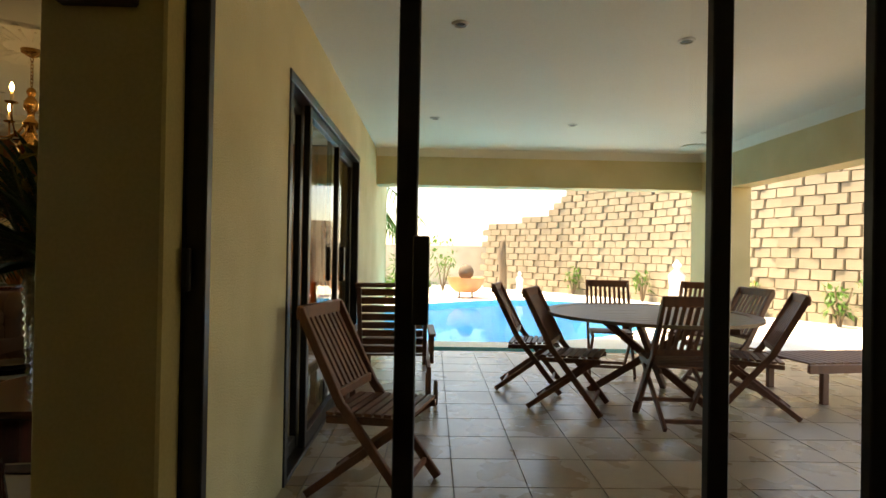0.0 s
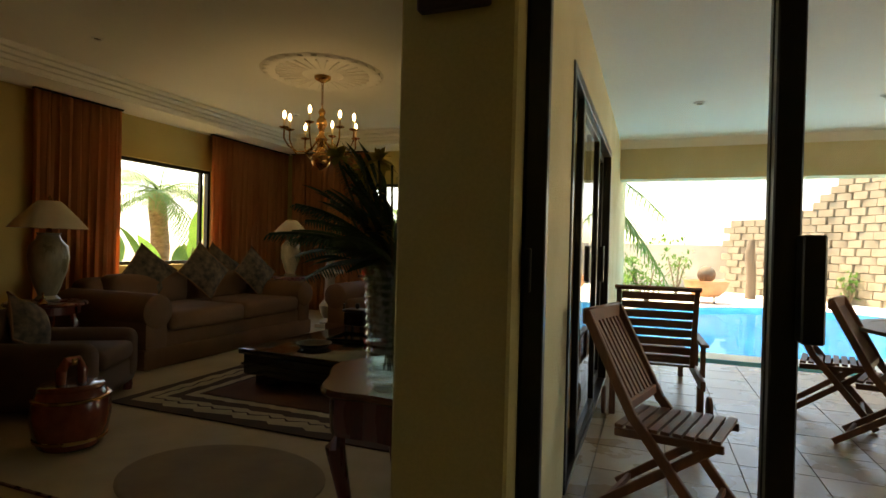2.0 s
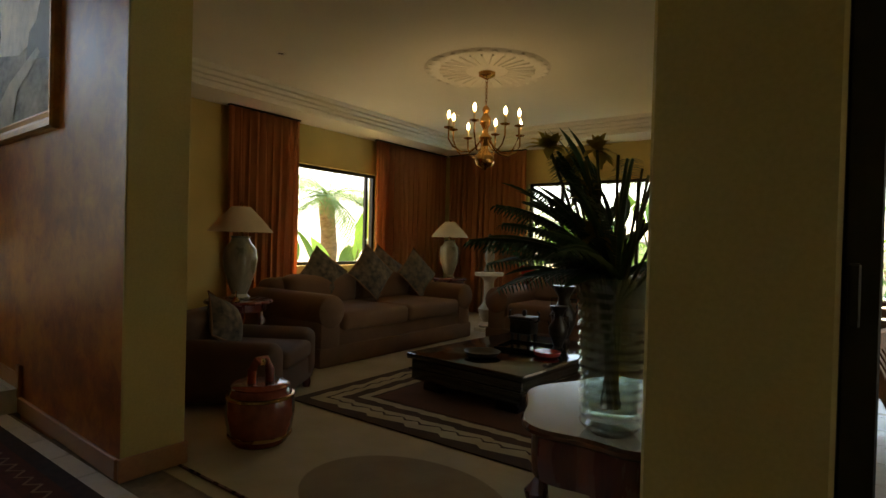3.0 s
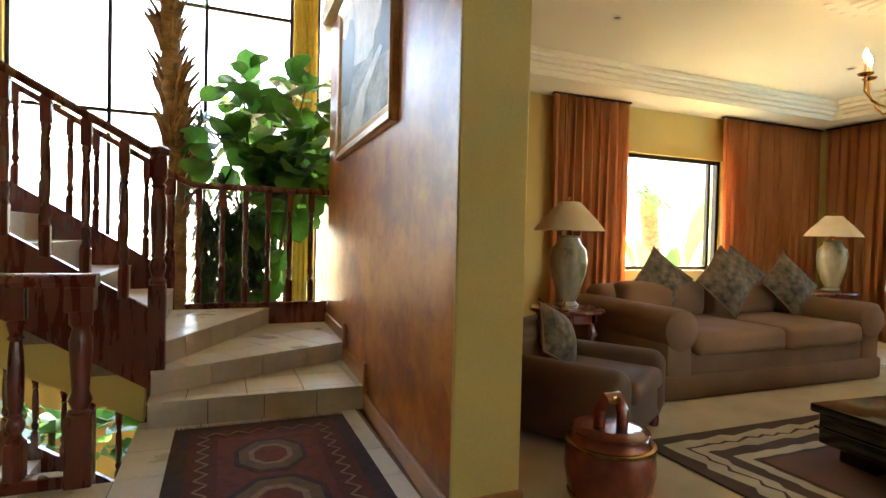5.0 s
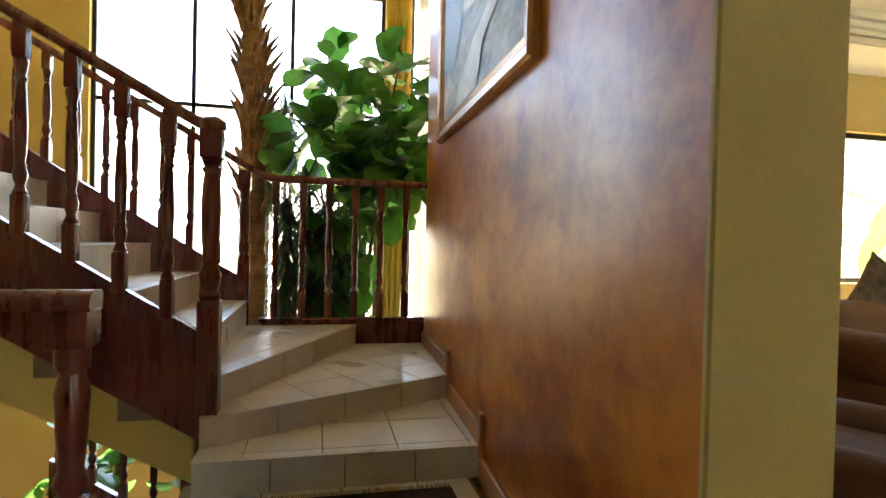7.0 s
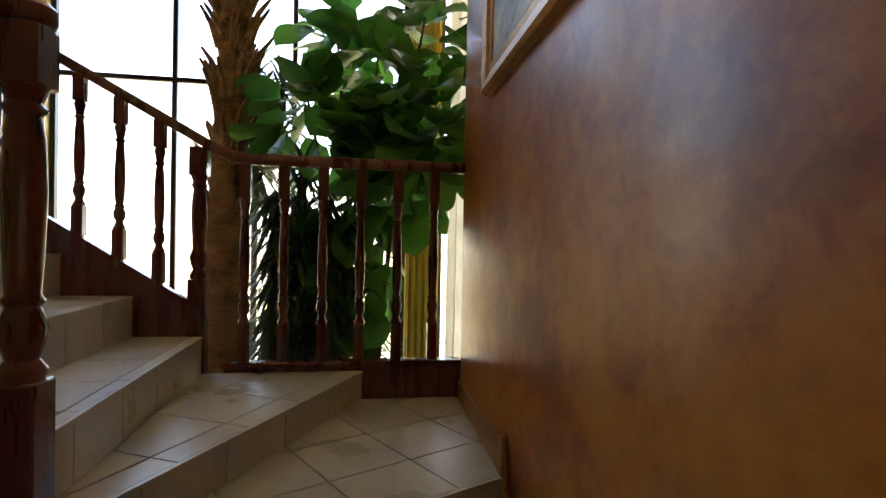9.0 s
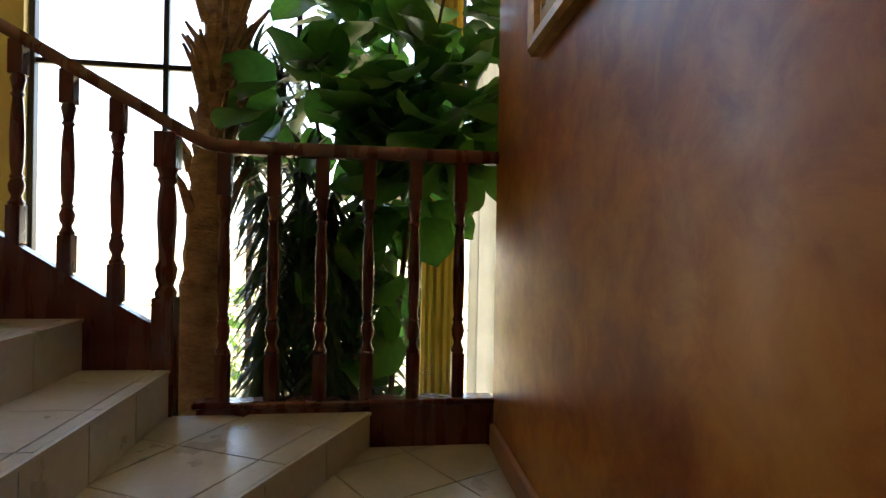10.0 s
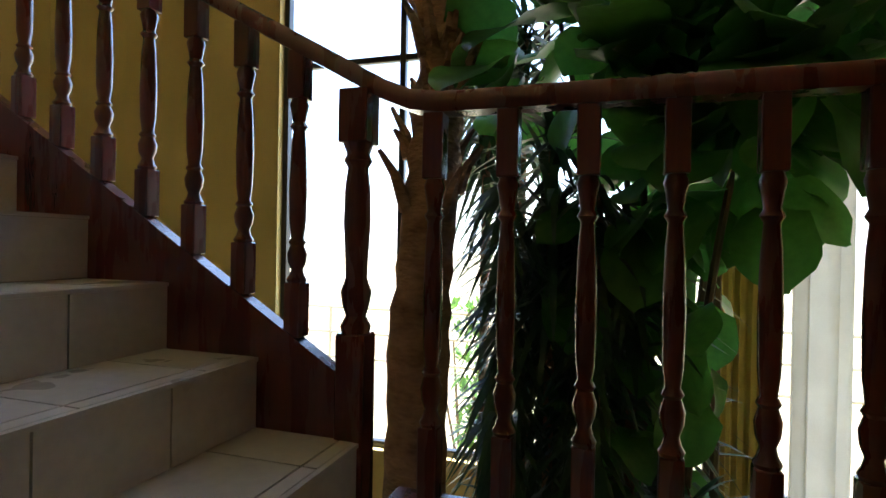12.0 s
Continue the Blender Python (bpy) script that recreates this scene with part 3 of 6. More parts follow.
lower_sof = bmesh.new()
y0, y1 = 0.16, 0.18 - GO * (STEPS - 3)
z1 = ZS[STEPS] - 0.34
prof = [(y0, -0.02), (y0, 0.42), (y1, z1 + 0.1), (y1, z1 - 0.38)]
vs = [[lower_sof.verts.new((x, y, z)) for y, z in prof] for x in (IX - 0.002, OX + 0.06)]
for i in range(4):
    lower_sof.faces.new((vs[0][i], vs[0][(i + 1) % 4], vs[1][(i + 1) % 4], vs[1][i]))
lower_sof.faces.new(vs[0])
lower_sof.faces.new(vs[1][::-1])
part("soffit", lower_sof, M_YELLOW, stairs, "yellow painted soffit under the flight", smooth=False)


def stringer(x, w, up, down, ya, za, yb, zb, parent, name="stringer"):
    bm = bmesh.new()
    pr = [(ya, za + up), (ya, za - down), (yb, zb - down), (yb, zb + up)]
    vs = [[bm.verts.new((xx, y, z)) for y, z in pr] for xx in (x - w / 2, x + w / 2)]
    for i in range(4):
        bm.faces.new((vs[0][i], vs[0][(i + 1) % 4], vs[1][(i + 1) % 4], vs[1][i]))
    bm.faces.new(vs[0])
    bm.faces.new(vs[1][::-1])
    return part(name, bm, M_MAHOG, parent, smooth=False)


SL = RISE / GO
BAL = [(0.026, 0.19), (0.030, 0.20), (0.022, 0.215), (0.017, 0.235), (0.026, 0.26), (0.029, 0.29), (0.020, 0.32), (0.026, 0.33), (0.018, 0.345), (0.024, 0.40), (0.026, 0.52), (0.022, 0.66),
       (0.017, 0.72), (0.026, 0.735), (0.018, 0.75), (0.024, 0.79), (0.028, 0.81), (0.022, 0.83)]


def baluster_mesh(height, sq=0.052, fat=1.0):
    k = height / 1.0
    bm = bmesh.new()
    box(bm, (-sq / 2, -sq / 2, 0), (sq / 2, sq / 2, 0.19 * k), bevel=0.003)
    lathe(bm, [(r * fat, z * k) for r, z in BAL], 12)
    box(bm, (-sq / 2, -sq / 2, 0.83 * k), (sq / 2, sq / 2, k), bevel=0.003)
    me = bpy.data.meshes.new("baluster")
    bm.to_mesh(me)
    bm.free()
    me.materials.append(M_MAHOG)
    me.shade_smooth()
    me.set_sharp_from_angle(angle=radians(40))
    return me


def put_baluster(me, x, y, z, parent, name="baluster"):
    o = new(name, me)
    o.location = (x, y, z)
    o.parent = parent
    return o


RAILSEC = [(-0.036, 0), (-0.042, 0.02), (-0.036, 0.045), (-0.022, 0.06), (0.022, 0.06), (0.036, 0.045), (0.042, 0.02), (0.036, 0)]
# outer balustrade: level part over the winders, then up the flight
RX = -7.13
outer_b = structure(new("balustrade_outer"), "turned mahogany balustrade on the window side of the stairs", "balustrade")
part("base_panel", bbox((RX - 0.03, 0.30, 0.2), (RX + 0.03, 1.605, 0.50), bevel=0.004), M_MAHOG, outer_b, smooth=False)
part("base_rail", bbox((RX - 0.05, 0.28, 0.50), (RX + 0.05, 1.605, 0.53), bevel=0.008), M_MAHOG, outer_b)
me_b = baluster_mesh(1.075, 0.058, 1.08)
me_o = baluster_mesh(0.88, 0.056, 1.05)
me_i = baluster_mesh(0.97, 0.056, 1.05)
for i in range(6):
    put_baluster(me_b, RX, 0.397 + 0.2075 * i, 0.53, outer_b)
ZR = 1.602
SR = 0.56
YT = 0.18 - GO * (STEPS - 3)
rail_pts = [(RX, 1.605, ZR), (RX, 0.42, ZR), (RX, 0.33, ZR + 0.012), (RX, 0.25, ZR + 0.045), (RX, YT, ZR + 0.045 + SR * (0.25 - YT))]
part("handrail", sweep(bmesh.new(), rail_pts, RAILSEC), M_MAHOG, outer_b)
stringer(RX + 0.01, 0.05, 0.0, 0.50, 0.2, 0.815, YT, 0.815 + SL * (0.2 - YT), outer_b)
box_post = bbox((RX - 0.045, 0.115, 0.2), (RX + 0.045, 0.205, 0.98), bevel=0.006)
part("newel_base", box_post, M_MAHOG, outer_b)
part("newel_shaft", turned([(0.042, 0.98), (0.046, 1.0), (0.03, 1.03), (0.04, 1.06), (0.046, 1.1), (0.032, 1.14), (0.034, 1.2), (0.04, 1.3), (0.038, 1.4), (0.03, 1.46), (0.042, 1.48), (0.034, 1.5), (0.045, 1.53)], 14, Matrix.Translation((RX, 0.16, 0))), M_MAHOG, outer_b)
part("newel_top", bbox((RX - 0.045, 0.115, 1.53), (RX + 0.045, 0.205, 1.685), bevel=0.004), M_MAHOG, outer_b)
y = 0.16 - 0.2
while y > YT + 0.1:
    foot = 0.805 + SL * (0.2 - y)
    b = put_baluster(me_o, RX, y, foot, outer_b)
    b.scale.z = (ZR + 0.055 + SR * (0.25 - y) - foot) / 0.88
    y -= 0.195

# inner balustrade with its tall newel
inner_b = structure(new("balustrade_inner"), "turned mahogany balustrade on the inner side of the stairs", "balustrade")
NX, NY = -5.44, 0.225
part("newel_base", bbox((NX - 0.05, NY - 0.05, -0.6), (NX + 0.05, NY + 0.05, 0.86), bevel=0.006), M_MAHOG, inner_b)
part("newel_shaft", turned([(0.046, 0.86), (0.052, 0.885), (0.034, 0.91), (0.044, 0.94), (0.052, 0.985), (0.036, 1.03), (0.046, 1.045), (0.036, 1.06), (0.042, 1.16), (0.047, 1.3), (0.042, 1.42), (0.034, 1.47), (0.048, 1.49), (0.036, 1.505), (0.05, 1.54)], 16, Matrix.Translation((NX, NY, 0))), M_MAHOG, inner_b)
part("newel_top", bbox((NX - 0.05, NY - 0.05, 1.54), (NX + 0.05, NY + 0.05, 1.68), bevel=0.004), M_MAHOG, inner_b)
part("newel_cap", turned([(0.056, 1.68), (0.064, 1.69), (0.064, 1.72), (0.05, 1.735), (0.02, 1.745)], 18, Matrix.Translation((NX, NY, 0))), M_MAHOG, inner_b)
za = ZS[4] - 0.06
stringer(NX, 0.05, 0.10, 0.42, NY - 0.05, za, YT, za + SL * (NY - 0.05 - YT), inner_b)
part("handrail", sweep(bmesh.new(), [(NX, NY + 0.03, 1.665), (NX, NY - 0.06, 1.68), (NX, YT, 1.68 + SR * (NY - 0.06 - YT))], RAILSEC), M_MAHOG, inner_b)
y = NY - 0.05 - 0.14
while y > YT + 0.1:
    foot = za + 0.07 + SL * (NY - 0.05 - y)
    b = put_baluster(me_i, NX, y, foot, inner_b)
    b.scale.z = (1.69 + SR * (NY - 0.06 - y) - foot) / 0.97
    y -= 0.205

# gallery guard in the hall
GX = -4.52
guard = structure(new("balustrade_gallery"), "turned mahogany guard rail round the stairwell", "balustrade")
part("newel_base", bbox((GX - 0.055, -0.055, -0.3), (GX + 0.055, 0.055, 0.34), bevel=0.006), M_MAHOG, guard)
part("newel_shaft", turned([(0.052, 0.34), (0.054, 0.35), (0.034, 0.36), (0.05, 0.4), (0.036, 0.44), (0.044, 0.56), (0.05, 0.68), (0.036, 0.74), (0.05, 0.76), (0.05, 0.82)], 16, Matrix.Translation((GX, 0.0, 0))), M_MAHOG, guard)
part("newel_top", bbox((GX - 0.058, -0.058, 0.82), (GX + 0.058, 0.058, 0.935), bevel=0.004), M_MAHOG, guard)
part("handrail", sweep(bmesh.new(), [(GX, 0.066, 0.935), (GX, -2.99, 0.935)], [(s * 1.5, u) for s, u in RAILSEC]), M_MAHOG, guard)
part("base_rail", bbox((GX - 0.04, -2.99, 0.0), (GX + 0.04, -0.055, 0.06), bevel=0.005), M_MAHOG, guard)
me_g = baluster_mesh(0.875, 0.075, 1.35)
for i in range(14):
    put_baluster(me_g, GX, -0.25 - 0.2 * i, 0.06, guard)

# lower flight
lower = structure(new("balustrade_lower"), "turned mahogany balustrade of the flight going down", "balustrade")
LXX = -6.9
ya, za2, yb, zb2 = -1.06, 0.25, 0.9, -1.08
sl2 = (zb2 - za2) / (yb - ya)
part("handrail", sweep(bmesh.new(), [(LXX, -2.6, za2 - 0.5), (LXX, ya, za2), (LXX, yb, zb2)], RAILSEC), M_MAHOG, lower)
stringer(LXX, 0.05, 0.12, 0.2, ya, za2 - 0.78, yb, zb2 - 0.78, lower)
me_l = baluster_mesh(0.7)
for i in range(9):
    y = ya + 0.06 + 0.2 * i
    put_baluster(me_l, LXX, y, za2 - 0.7 + sl2 * (y - ya), lower)
down = structure(new("stairs_down"), "tiled flight of stairs going down", "stairs")
bm = bmesh.new()
for i in range(8):
    box(bm, (-6.86, -1.0 + 0.25 * i, -3.0), (-5.5, -0.75 + 0.25 * i, -0.7 - 0.17 * i))
part("stair_core", bm, M_STAIRTILE, down, smooth=False)


# ---- stair tiles ----
def tile_poly(poly, z, size, angle, ox, oy, material, parent, gap=0.0035, thick=0.012, name="tile"):
    ca, sa = math.cos(angle), math.sin(angle)
    us = [ca * x + sa * y for x, y in poly]
    vs = [-sa * x + ca * y for x, y in poly]
    for i in range(math.floor((min(us) - ox) / size), math.ceil((max(us) - ox) / size)):
        for j in range(math.floor((min(vs) - oy) / size), math.ceil((max(vs) - oy) / size)):
            p = poly
            for nx, ny, c in ((-ca, -sa, -(ox + i * size + gap)), (ca, sa, ox + (i + 1) * size - gap), (sa, -ca, -(oy + j * size + gap)), (-sa, ca, oy + (j + 1) * size - gap)):
                p = clip(p, nx, ny, c) if len(p) > 2 else p
            if len(p) < 3:
                continue
            area = abs(sum(p[q][0] * p[(q + 1) % len(p)][1] - p[(q + 1) % len(p)][0] * p[q][1] for q in range(len(p)))) / 2
            if area > 0.002:
                part(name, prism(bmesh.new(), p, z - thick, z), material, parent, smooth=False)


for k, poly in treads:
    cxp = sum(p[0] for p in poly) / len(poly)
    ang = {1: 0.0, 2: 0.49, 3: 1.1}.get(k, math.pi / 2)
    tile_poly(poly, ZS[k], 0.36, ang, 0.12 if k < 4 else poly[1][1] - 0.06, 0.05, M_STAIRTILE, stairs)
    a, b = (poly[0], poly[3] if k == 1 else poly[-1])
    if k > 3:
        a, b = poly[0], poly[3]
    a, b = Vector((*a, 0)), Vector((*b, 0))
    d = (b - a)
    nrm = Vector((-d.y, d.x, 0)).normalized()
    cen = Vector((cxp, sum(p[1] for p in poly) / len(poly), 0))
    if nrm.dot(cen - a) > 0:
        nrm = -nrm
    cnt = max(1, round(d.length / 0.36))
    for i in range(cnt):
        p, q = a + d * (i / cnt) + d.normalized() * 0.003, a + d * ((i + 1) / cnt) - d.normalized() * 0.003
        o0, o1 = nrm * 0.002, nrm * 0.012
        part("riser_tile", prism(bmesh.new(), [(p + o0).xy[:], (q + o0).xy[:], (q + o1).xy[:], (p + o1).xy[:]], ZS[k - 1] + 0.002, ZS[k] - 0.0145), M_STAIRTILE, stairs, smooth=False)
    part("nosing", prism(bmesh.new(), [(a + nrm * 0.001).xy[:], (b + nrm * 0.001).xy[:], (b + nrm * 0.018).xy[:], (a + nrm * 0.018).xy[:]], ZS[k] - 0.013, ZS[k] - 0.001), M_STAIRTILE, stairs, smooth=False)
# stepped skirting up the sponged wall
for k, x0, x1 in ((1, -6.05, -5.2), (2, -7.08, -6.05)):
    part("stair_skirting", bbox((x0, 1.476, ZS[k] - 0.02), (x1, 1.499, ZS[k] + 0.10), SKEW, bevel=0.005), M_SKIRT, stairs, smooth=False)
part("stair_skirting", bbox((-5.25, 1.474, 0.1), (-5.18, 1.4985, ZS[1] + 0.16), SKEW, bevel=0.005), M_SKIRT, stairs, smooth=False)
part("stair_skirting", bbox((-6.09, 1.474, ZS[1] + 0.08), (-6.02, 1.4985, ZS[2] + 0.15), SKEW, bevel=0.005), M_SKIRT, stairs, smooth=False)


# ---- lounge ----
def pillow(bm, w, h, d, m, n=8):
    """A plump square cushion, corners drawn out."""
    for sgn in (1, -1):
        grid = []
        for i in range(n + 1):
            row = []
            for j in range(n + 1):
                u, v = 2 * i / n - 1, 2 * j / n - 1
                puff = max(0.0, (1 - u * u) * (1 - v * v)) ** 0.5
                pinch = 1 - 0.10 * (1 - max(abs(u), abs(v)) ** 2) - 0.07 * (1 - min(abs(u), abs(v)) ** 2) * max(abs(u), abs(v)) ** 4
                row.append(bm.verts.new(m @ Vector((u * w / 2 * pinch, sgn * d / 2 * puff, v * h / 2 * pinch))))
            grid.append(row)
        for i in range(n):
            for j in range(n):
                bm.faces.new((grid[i][j], grid[i + 1][j], grid[i + 1][j + 1], grid[i][j + 1]))
    bmesh.ops.remove_doubles(bm, verts=bm.verts, dist=1e-4)
    return bm


def cushion_at(x, y, z, yaw, lean, roll, size, label):
    m = pose(x, y, z, 0, 0, yaw) @ pose(0, 0, 0, lean, 0, 0) @ pose(0, 0, 0, 0, roll, 0)
    c = thing("cushion", label, "cushion", m, "leaf print cushions")
    part("cover", pillow(bmesh.new(), size, size, 0.2, Matrix()), M_CUSHION, c)
    edge = [Vector((sx * size / 2, 0, sz * size / 2)) for sx, sz in ((-1, -1), (1, -1), (1, 1), (-1, 1), (-1, -1))]
    pts = []
    for a, b in zip(edge, edge[1:]):
        for s in range(6):
            t = s / 6
            p = a.lerp(b, t)
            pts.append(p * (1 - 0.07 * (1 - (2 * t - 1) ** 2)))
    pts.append(edge[0])
    part("piping", tube(bmesh.new(), pts, 0.009, 6), M_SOFA, c, "brown corded edge")
    return c


def sofa(m, width, label, seats, depth=1.2, group=""):
    """Faces local -y; back at +y."""
    s = thing("sofa", label, "sofa", m, group)
    hw, fd = width / 2, depth / 2
    part("base", bbox((-hw + 0.02, -fd + 0.04, 0.03), (hw - 0.02, fd, 0.36), bevel=0.05, seg=3), M_SOFA, s)
    part("skirt", bbox((-hw, -fd + 0.01, 0.004), (hw, fd - 0.02, 0.2), bevel=0.03, seg=2), M_SOFA, s)
    part("backrest", bbox((-hw + 0.15, fd - 0.34, 0.3), (hw - 0.15, fd, 0.8), bevel=0.12, seg=4), M_SOFA, s)
    for sx in (-1, 1):
        x0, x1 = sorted((sx * hw, sx * (hw - 0.3)))
        bm = bbox((x0 + 0.02, -fd + 0.02, 0.1), (x1 - 0.02, fd - 0.02, 0.5), bevel=0.05, seg=2)
        part("arm", bm, M_SOFA, s)
        bm = bmesh.new()
        prof = [(0.02, -fd - 0.02), (0.12, -fd - 0.015), (0.16, -fd + 0.02), (0.165, -fd + 0.1), (0.165, fd - 0.1), (0.14, fd - 0.02), (0.02, fd)]
        lathe(bm, [(r, z) for r, z in prof], 18, Matrix.Translation(((x0 + x1) / 2, 0, 0.54)) @ Matrix.Rotation(radians(-90), 4, "X"))
        part("arm_roll", bm, M_SOFA, s)
    w = (width - 0.6) / seats
    for i in range(seats):
        x = -hw + 0.3 + w * i
        part("seat_cushion", bbox((x + 0.005, -fd - 0.01, 0.33), (x + w - 0.005, fd - 0.3, 0.52), bevel=0.06, seg=4), M_SOFA, s)
        part("back_cushion", bbox((x + 0.01, fd - 0.5, 0.48), (x + w - 0.01, fd - 0.2, 0.84), pose(0, 0, 0, 0, 0, 0), bevel=0.1, seg=4), M_SOFA, s)
    return s


sofa(pose(-5.28, 5.0, 0, 0, 0, 90), 2.6, "brown velour three-seat sofa with rolled arms under the window", 2, 1.3)
sofa(pose(-3.15, 6.65, 0, 0, 0, 0), 2.3, "brown velour sofa with rolled arms before the garden window", 2, 1.15)
for y, z, r, x in ((4.52, 0.83, 40, -5.55), (5.02, 0.86, 45, -5.25), (5.62, 0.86, 38, -5.6), (5.95, 0.82, 48, -5.3)):
    cushion_at(x, y, z, 84, -18, r, 0.50, "dark leaf-print cushion leaning on the brown sofa")
for x, z, r in ((-3.5, 0.82, 42), (-2.85, 0.82, 47), (-2.45, 0.80, 44)):
    cushion_at(x, 6.75, z, 3, -18, r, 0.48, "dark leaf-print cushion leaning on the brown sofa")

# low tub armchair
ac = thing("armchair", "dark brown low armchair with rounded arms beside the lamp table", "armchair", pose(-4.42, 2.74, 0, 0, 0, 122))
part("base", bbox((-0.45, -0.42, 0.06), (0.45, 0.44, 0.3), bevel=0.05, seg=3), M_TUB, ac)
part("seat_cushion", bbox((-0.28, -0.46, 0.28), (0.28, 0.25, 0.42), bevel=0.05, seg=3), M_TUB, ac)
part("backrest", bbox((-0.42, 0.2, 0.25), (0.42, 0.47, 0.68), bevel=0.11, seg=4), M_TUB, ac)
for sx in (-1, 1):
    x0, x1 = sorted((sx * 0.48, sx * 0.26))
    part("arm", bbox((x0, -0.44, 0.08), (x1, 0.36, 0.50), bevel=0.09, seg=4), M_TUB, ac)
    for yy in (-0.38, 0.38):
        part("leg", turned([(0.03, 0), (0.035, 0.04), (0.03, 0.08)], 10, Matrix.Translation((sx * 0.38, yy, 0))), M_MAHOG, ac)
cushion_at(-4.55, 2.66, 0.58, 122, -24, 30, 0.38, "dark leaf-print cushion in the brown armchair")


def round_table(x, y, r, h, label, name="side_table"):
    t = thing(name, label, "table", pose(x, y, 0))
    part("tabletop", turned([(r - 0.03, h - 0.035), (r - 0.005, h - 0.03), (r, h - 0.015), (r - 0.01, h)], 40), M_MAHOG, t)
    part("apron", turned([(r - 0.07, h - 0.11), (r - 0.06, h - 0.1), (r - 0.06, h - 0.036)], 40), M_MAHOG, t)
    for i in range(3):
        a = 2 * math.pi * i / 3 + 0.4
        c, s2 = math.cos(a), math.sin(a)
        pts = [((r - 0.1) * c, (r - 0.1) * s2, h - 0.1), ((r - 0.06) * c, (r - 0.06) * s2, h * 0.7), ((r - 0.14) * c, (r - 0.14) * s2, h * 0.35), ((r - 0.08) * c, (r - 0.08) * s2, 0.04), ((r - 0.04) * c, (r - 0.04) * s2, 0.0)]
        part("leg", tube(bmesh.new(), pts, [0.035, 0.036, 0.024, 0.018, 0.024], 8), M_MAHOG, t)
    return t


def table_lamp(x, y, z, h, label):
    t = thing("table_lamp", label, "lamp", pose(x, y, z), "cream shaded table lamps")
    k = h / 0.92
    part("base", turned([(0.09, 0), (0.10, 0.02), (0.07, 0.05), (0.10, 0.12), (0.15, 0.28), (0.165, 0.40), (0.15, 0.50), (0.10, 0.56), (0.085, 0.6), (0.1, 0.62)], 14, Matrix.Diagonal((k, k, k, 1))), M_LAMPBASE, t, "grey-green fluted ceramic body")
    part("neck", turned([(0.03, 0.62), (0.02, 0.66), (0.02, 0.74)], 10, Matrix.Diagonal((k, k, k, 1))), M_BRASS, t)
    bm = bmesh.new()
    n, r0, r1, z0, z1 = 32, 0.31 * k, 0.09 * k, 0.66 * k, 0.91 * k
    for a, b in (((r0, z0), (r1, z1)),):
        rings = []
        for r, zz in ((r0, z0), ((r0 * 0.62 + r1 * 0.38), z0 + (z1 - z0) * 0.42), (r1, z1), (r1 - 0.004, z1), ((r0 * 0.62 + r1 * 0.38) - 0.004, z0 + (z1 - z0) * 0.42), (r0 - 0.004, z0)):
            rings.append([bm.verts.new((r * math.cos(2 * math.pi * i / n), r * math.sin(2 * math.pi * i / n), zz)) for i in range(n)])
        for p, q in zip(rings, rings[1:] + rings[:1]):
            for i in range(n):
                bm.faces.new((p[i], p[(i + 1) % n], q[(i + 1) % n], q[i]))
    part("shade", bm, M_SHADE, t, "cream conical fabric shade")
    part("finial", turned([(0.012, 0.9), (0.02, 0.93), (0.004, 0.96)], 8, Matrix.Diagonal((k, k, k, 1))), M_BRASS, t)
    return t


round_table(-5.45, 3.36, 0.32, 0.63, "small round mahogany lamp table beside the sofa")
table_lamp(-5.5, 3.4, 0.63, 0.92, "unlit table lamp with cream shade on a round table")
bell = thing("hand_bell", "small brass bell on the lamp table", "ornament", pose(-5.25, 3.2, 0.63))
part("bell_body", turned([(0.035, 0), (0.04, 0.01), (0.025, 0.03), (0.02, 0.05), (0.006, 0.055)], 12), M_BRASS, bell)
part("bell_handle", turned([(0.006, 0.055), (0.01, 0.07), (0.005, 0.085), (0.012, 0.095), (0.004, 0.105)], 8), M_BRASS, bell)
round_table(-5.75, 7.3, 0.3, 0.68, "small round mahogany table in the curtained corner")
table_lamp(-5.75, 7.3, 0.68, 0.9, "unlit table lamp with cream shade in the curtained corner")

# lacquer coffee table and what stands on it
ct = thing("coffee_table", "low black lacquer coffee table on the patterned rug", "coffee table", pose(-2.95, 4.42, 0.022, 0, 0, -4))
part("tabletop", bbox((-0.56, -0.78, 0.26), (0.56, 0.78, 0.31), bevel=0.012, seg=2), M_BLACK, ct)
part("body", bbox((-0.53, -0.75, 0.09), (0.53, 0.75, 0.26), bevel=0.01), M_BLACK, ct)
part("groove_moulding", bbox((-0.545, -0.765, 0.17), (0.545, 0.765, 0.185), bevel=0.004), M_BLACK, ct)
for sx in (-1, 1):
    for sy in (-1, 1):
        part("foot", bbox((sx * 0.36 - 0.1, sy * 0.58 - 0.1, 0), (sx * 0.36 + 0.1, sy * 0.58 + 0.1, 0.09), bevel=0.01), M_BLACK, ct)
TZ = 0.332
bowl = tagged(link("bowl", turned([(0.05, 0), (0.12, 0.015), (0.15, 0.05), (0.14, 0.05), (0.11, 0.025), (0.0, 0.018)], 24, pose(-3.0, 3.95, TZ)), M_BRONZE, smooth=True), "shallow dark bowl on the lacquer table", "bowl")
tray = thing("tray", "black lacquer tray on the coffee table", "tray", pose(-2.85, 4.5, TZ, 0, 0, 8))
part("tray_base", bbox((-0.26, -0.2, 0), (0.26, 0.2, 0.012), bevel=0.004), M_BLACK, tray)
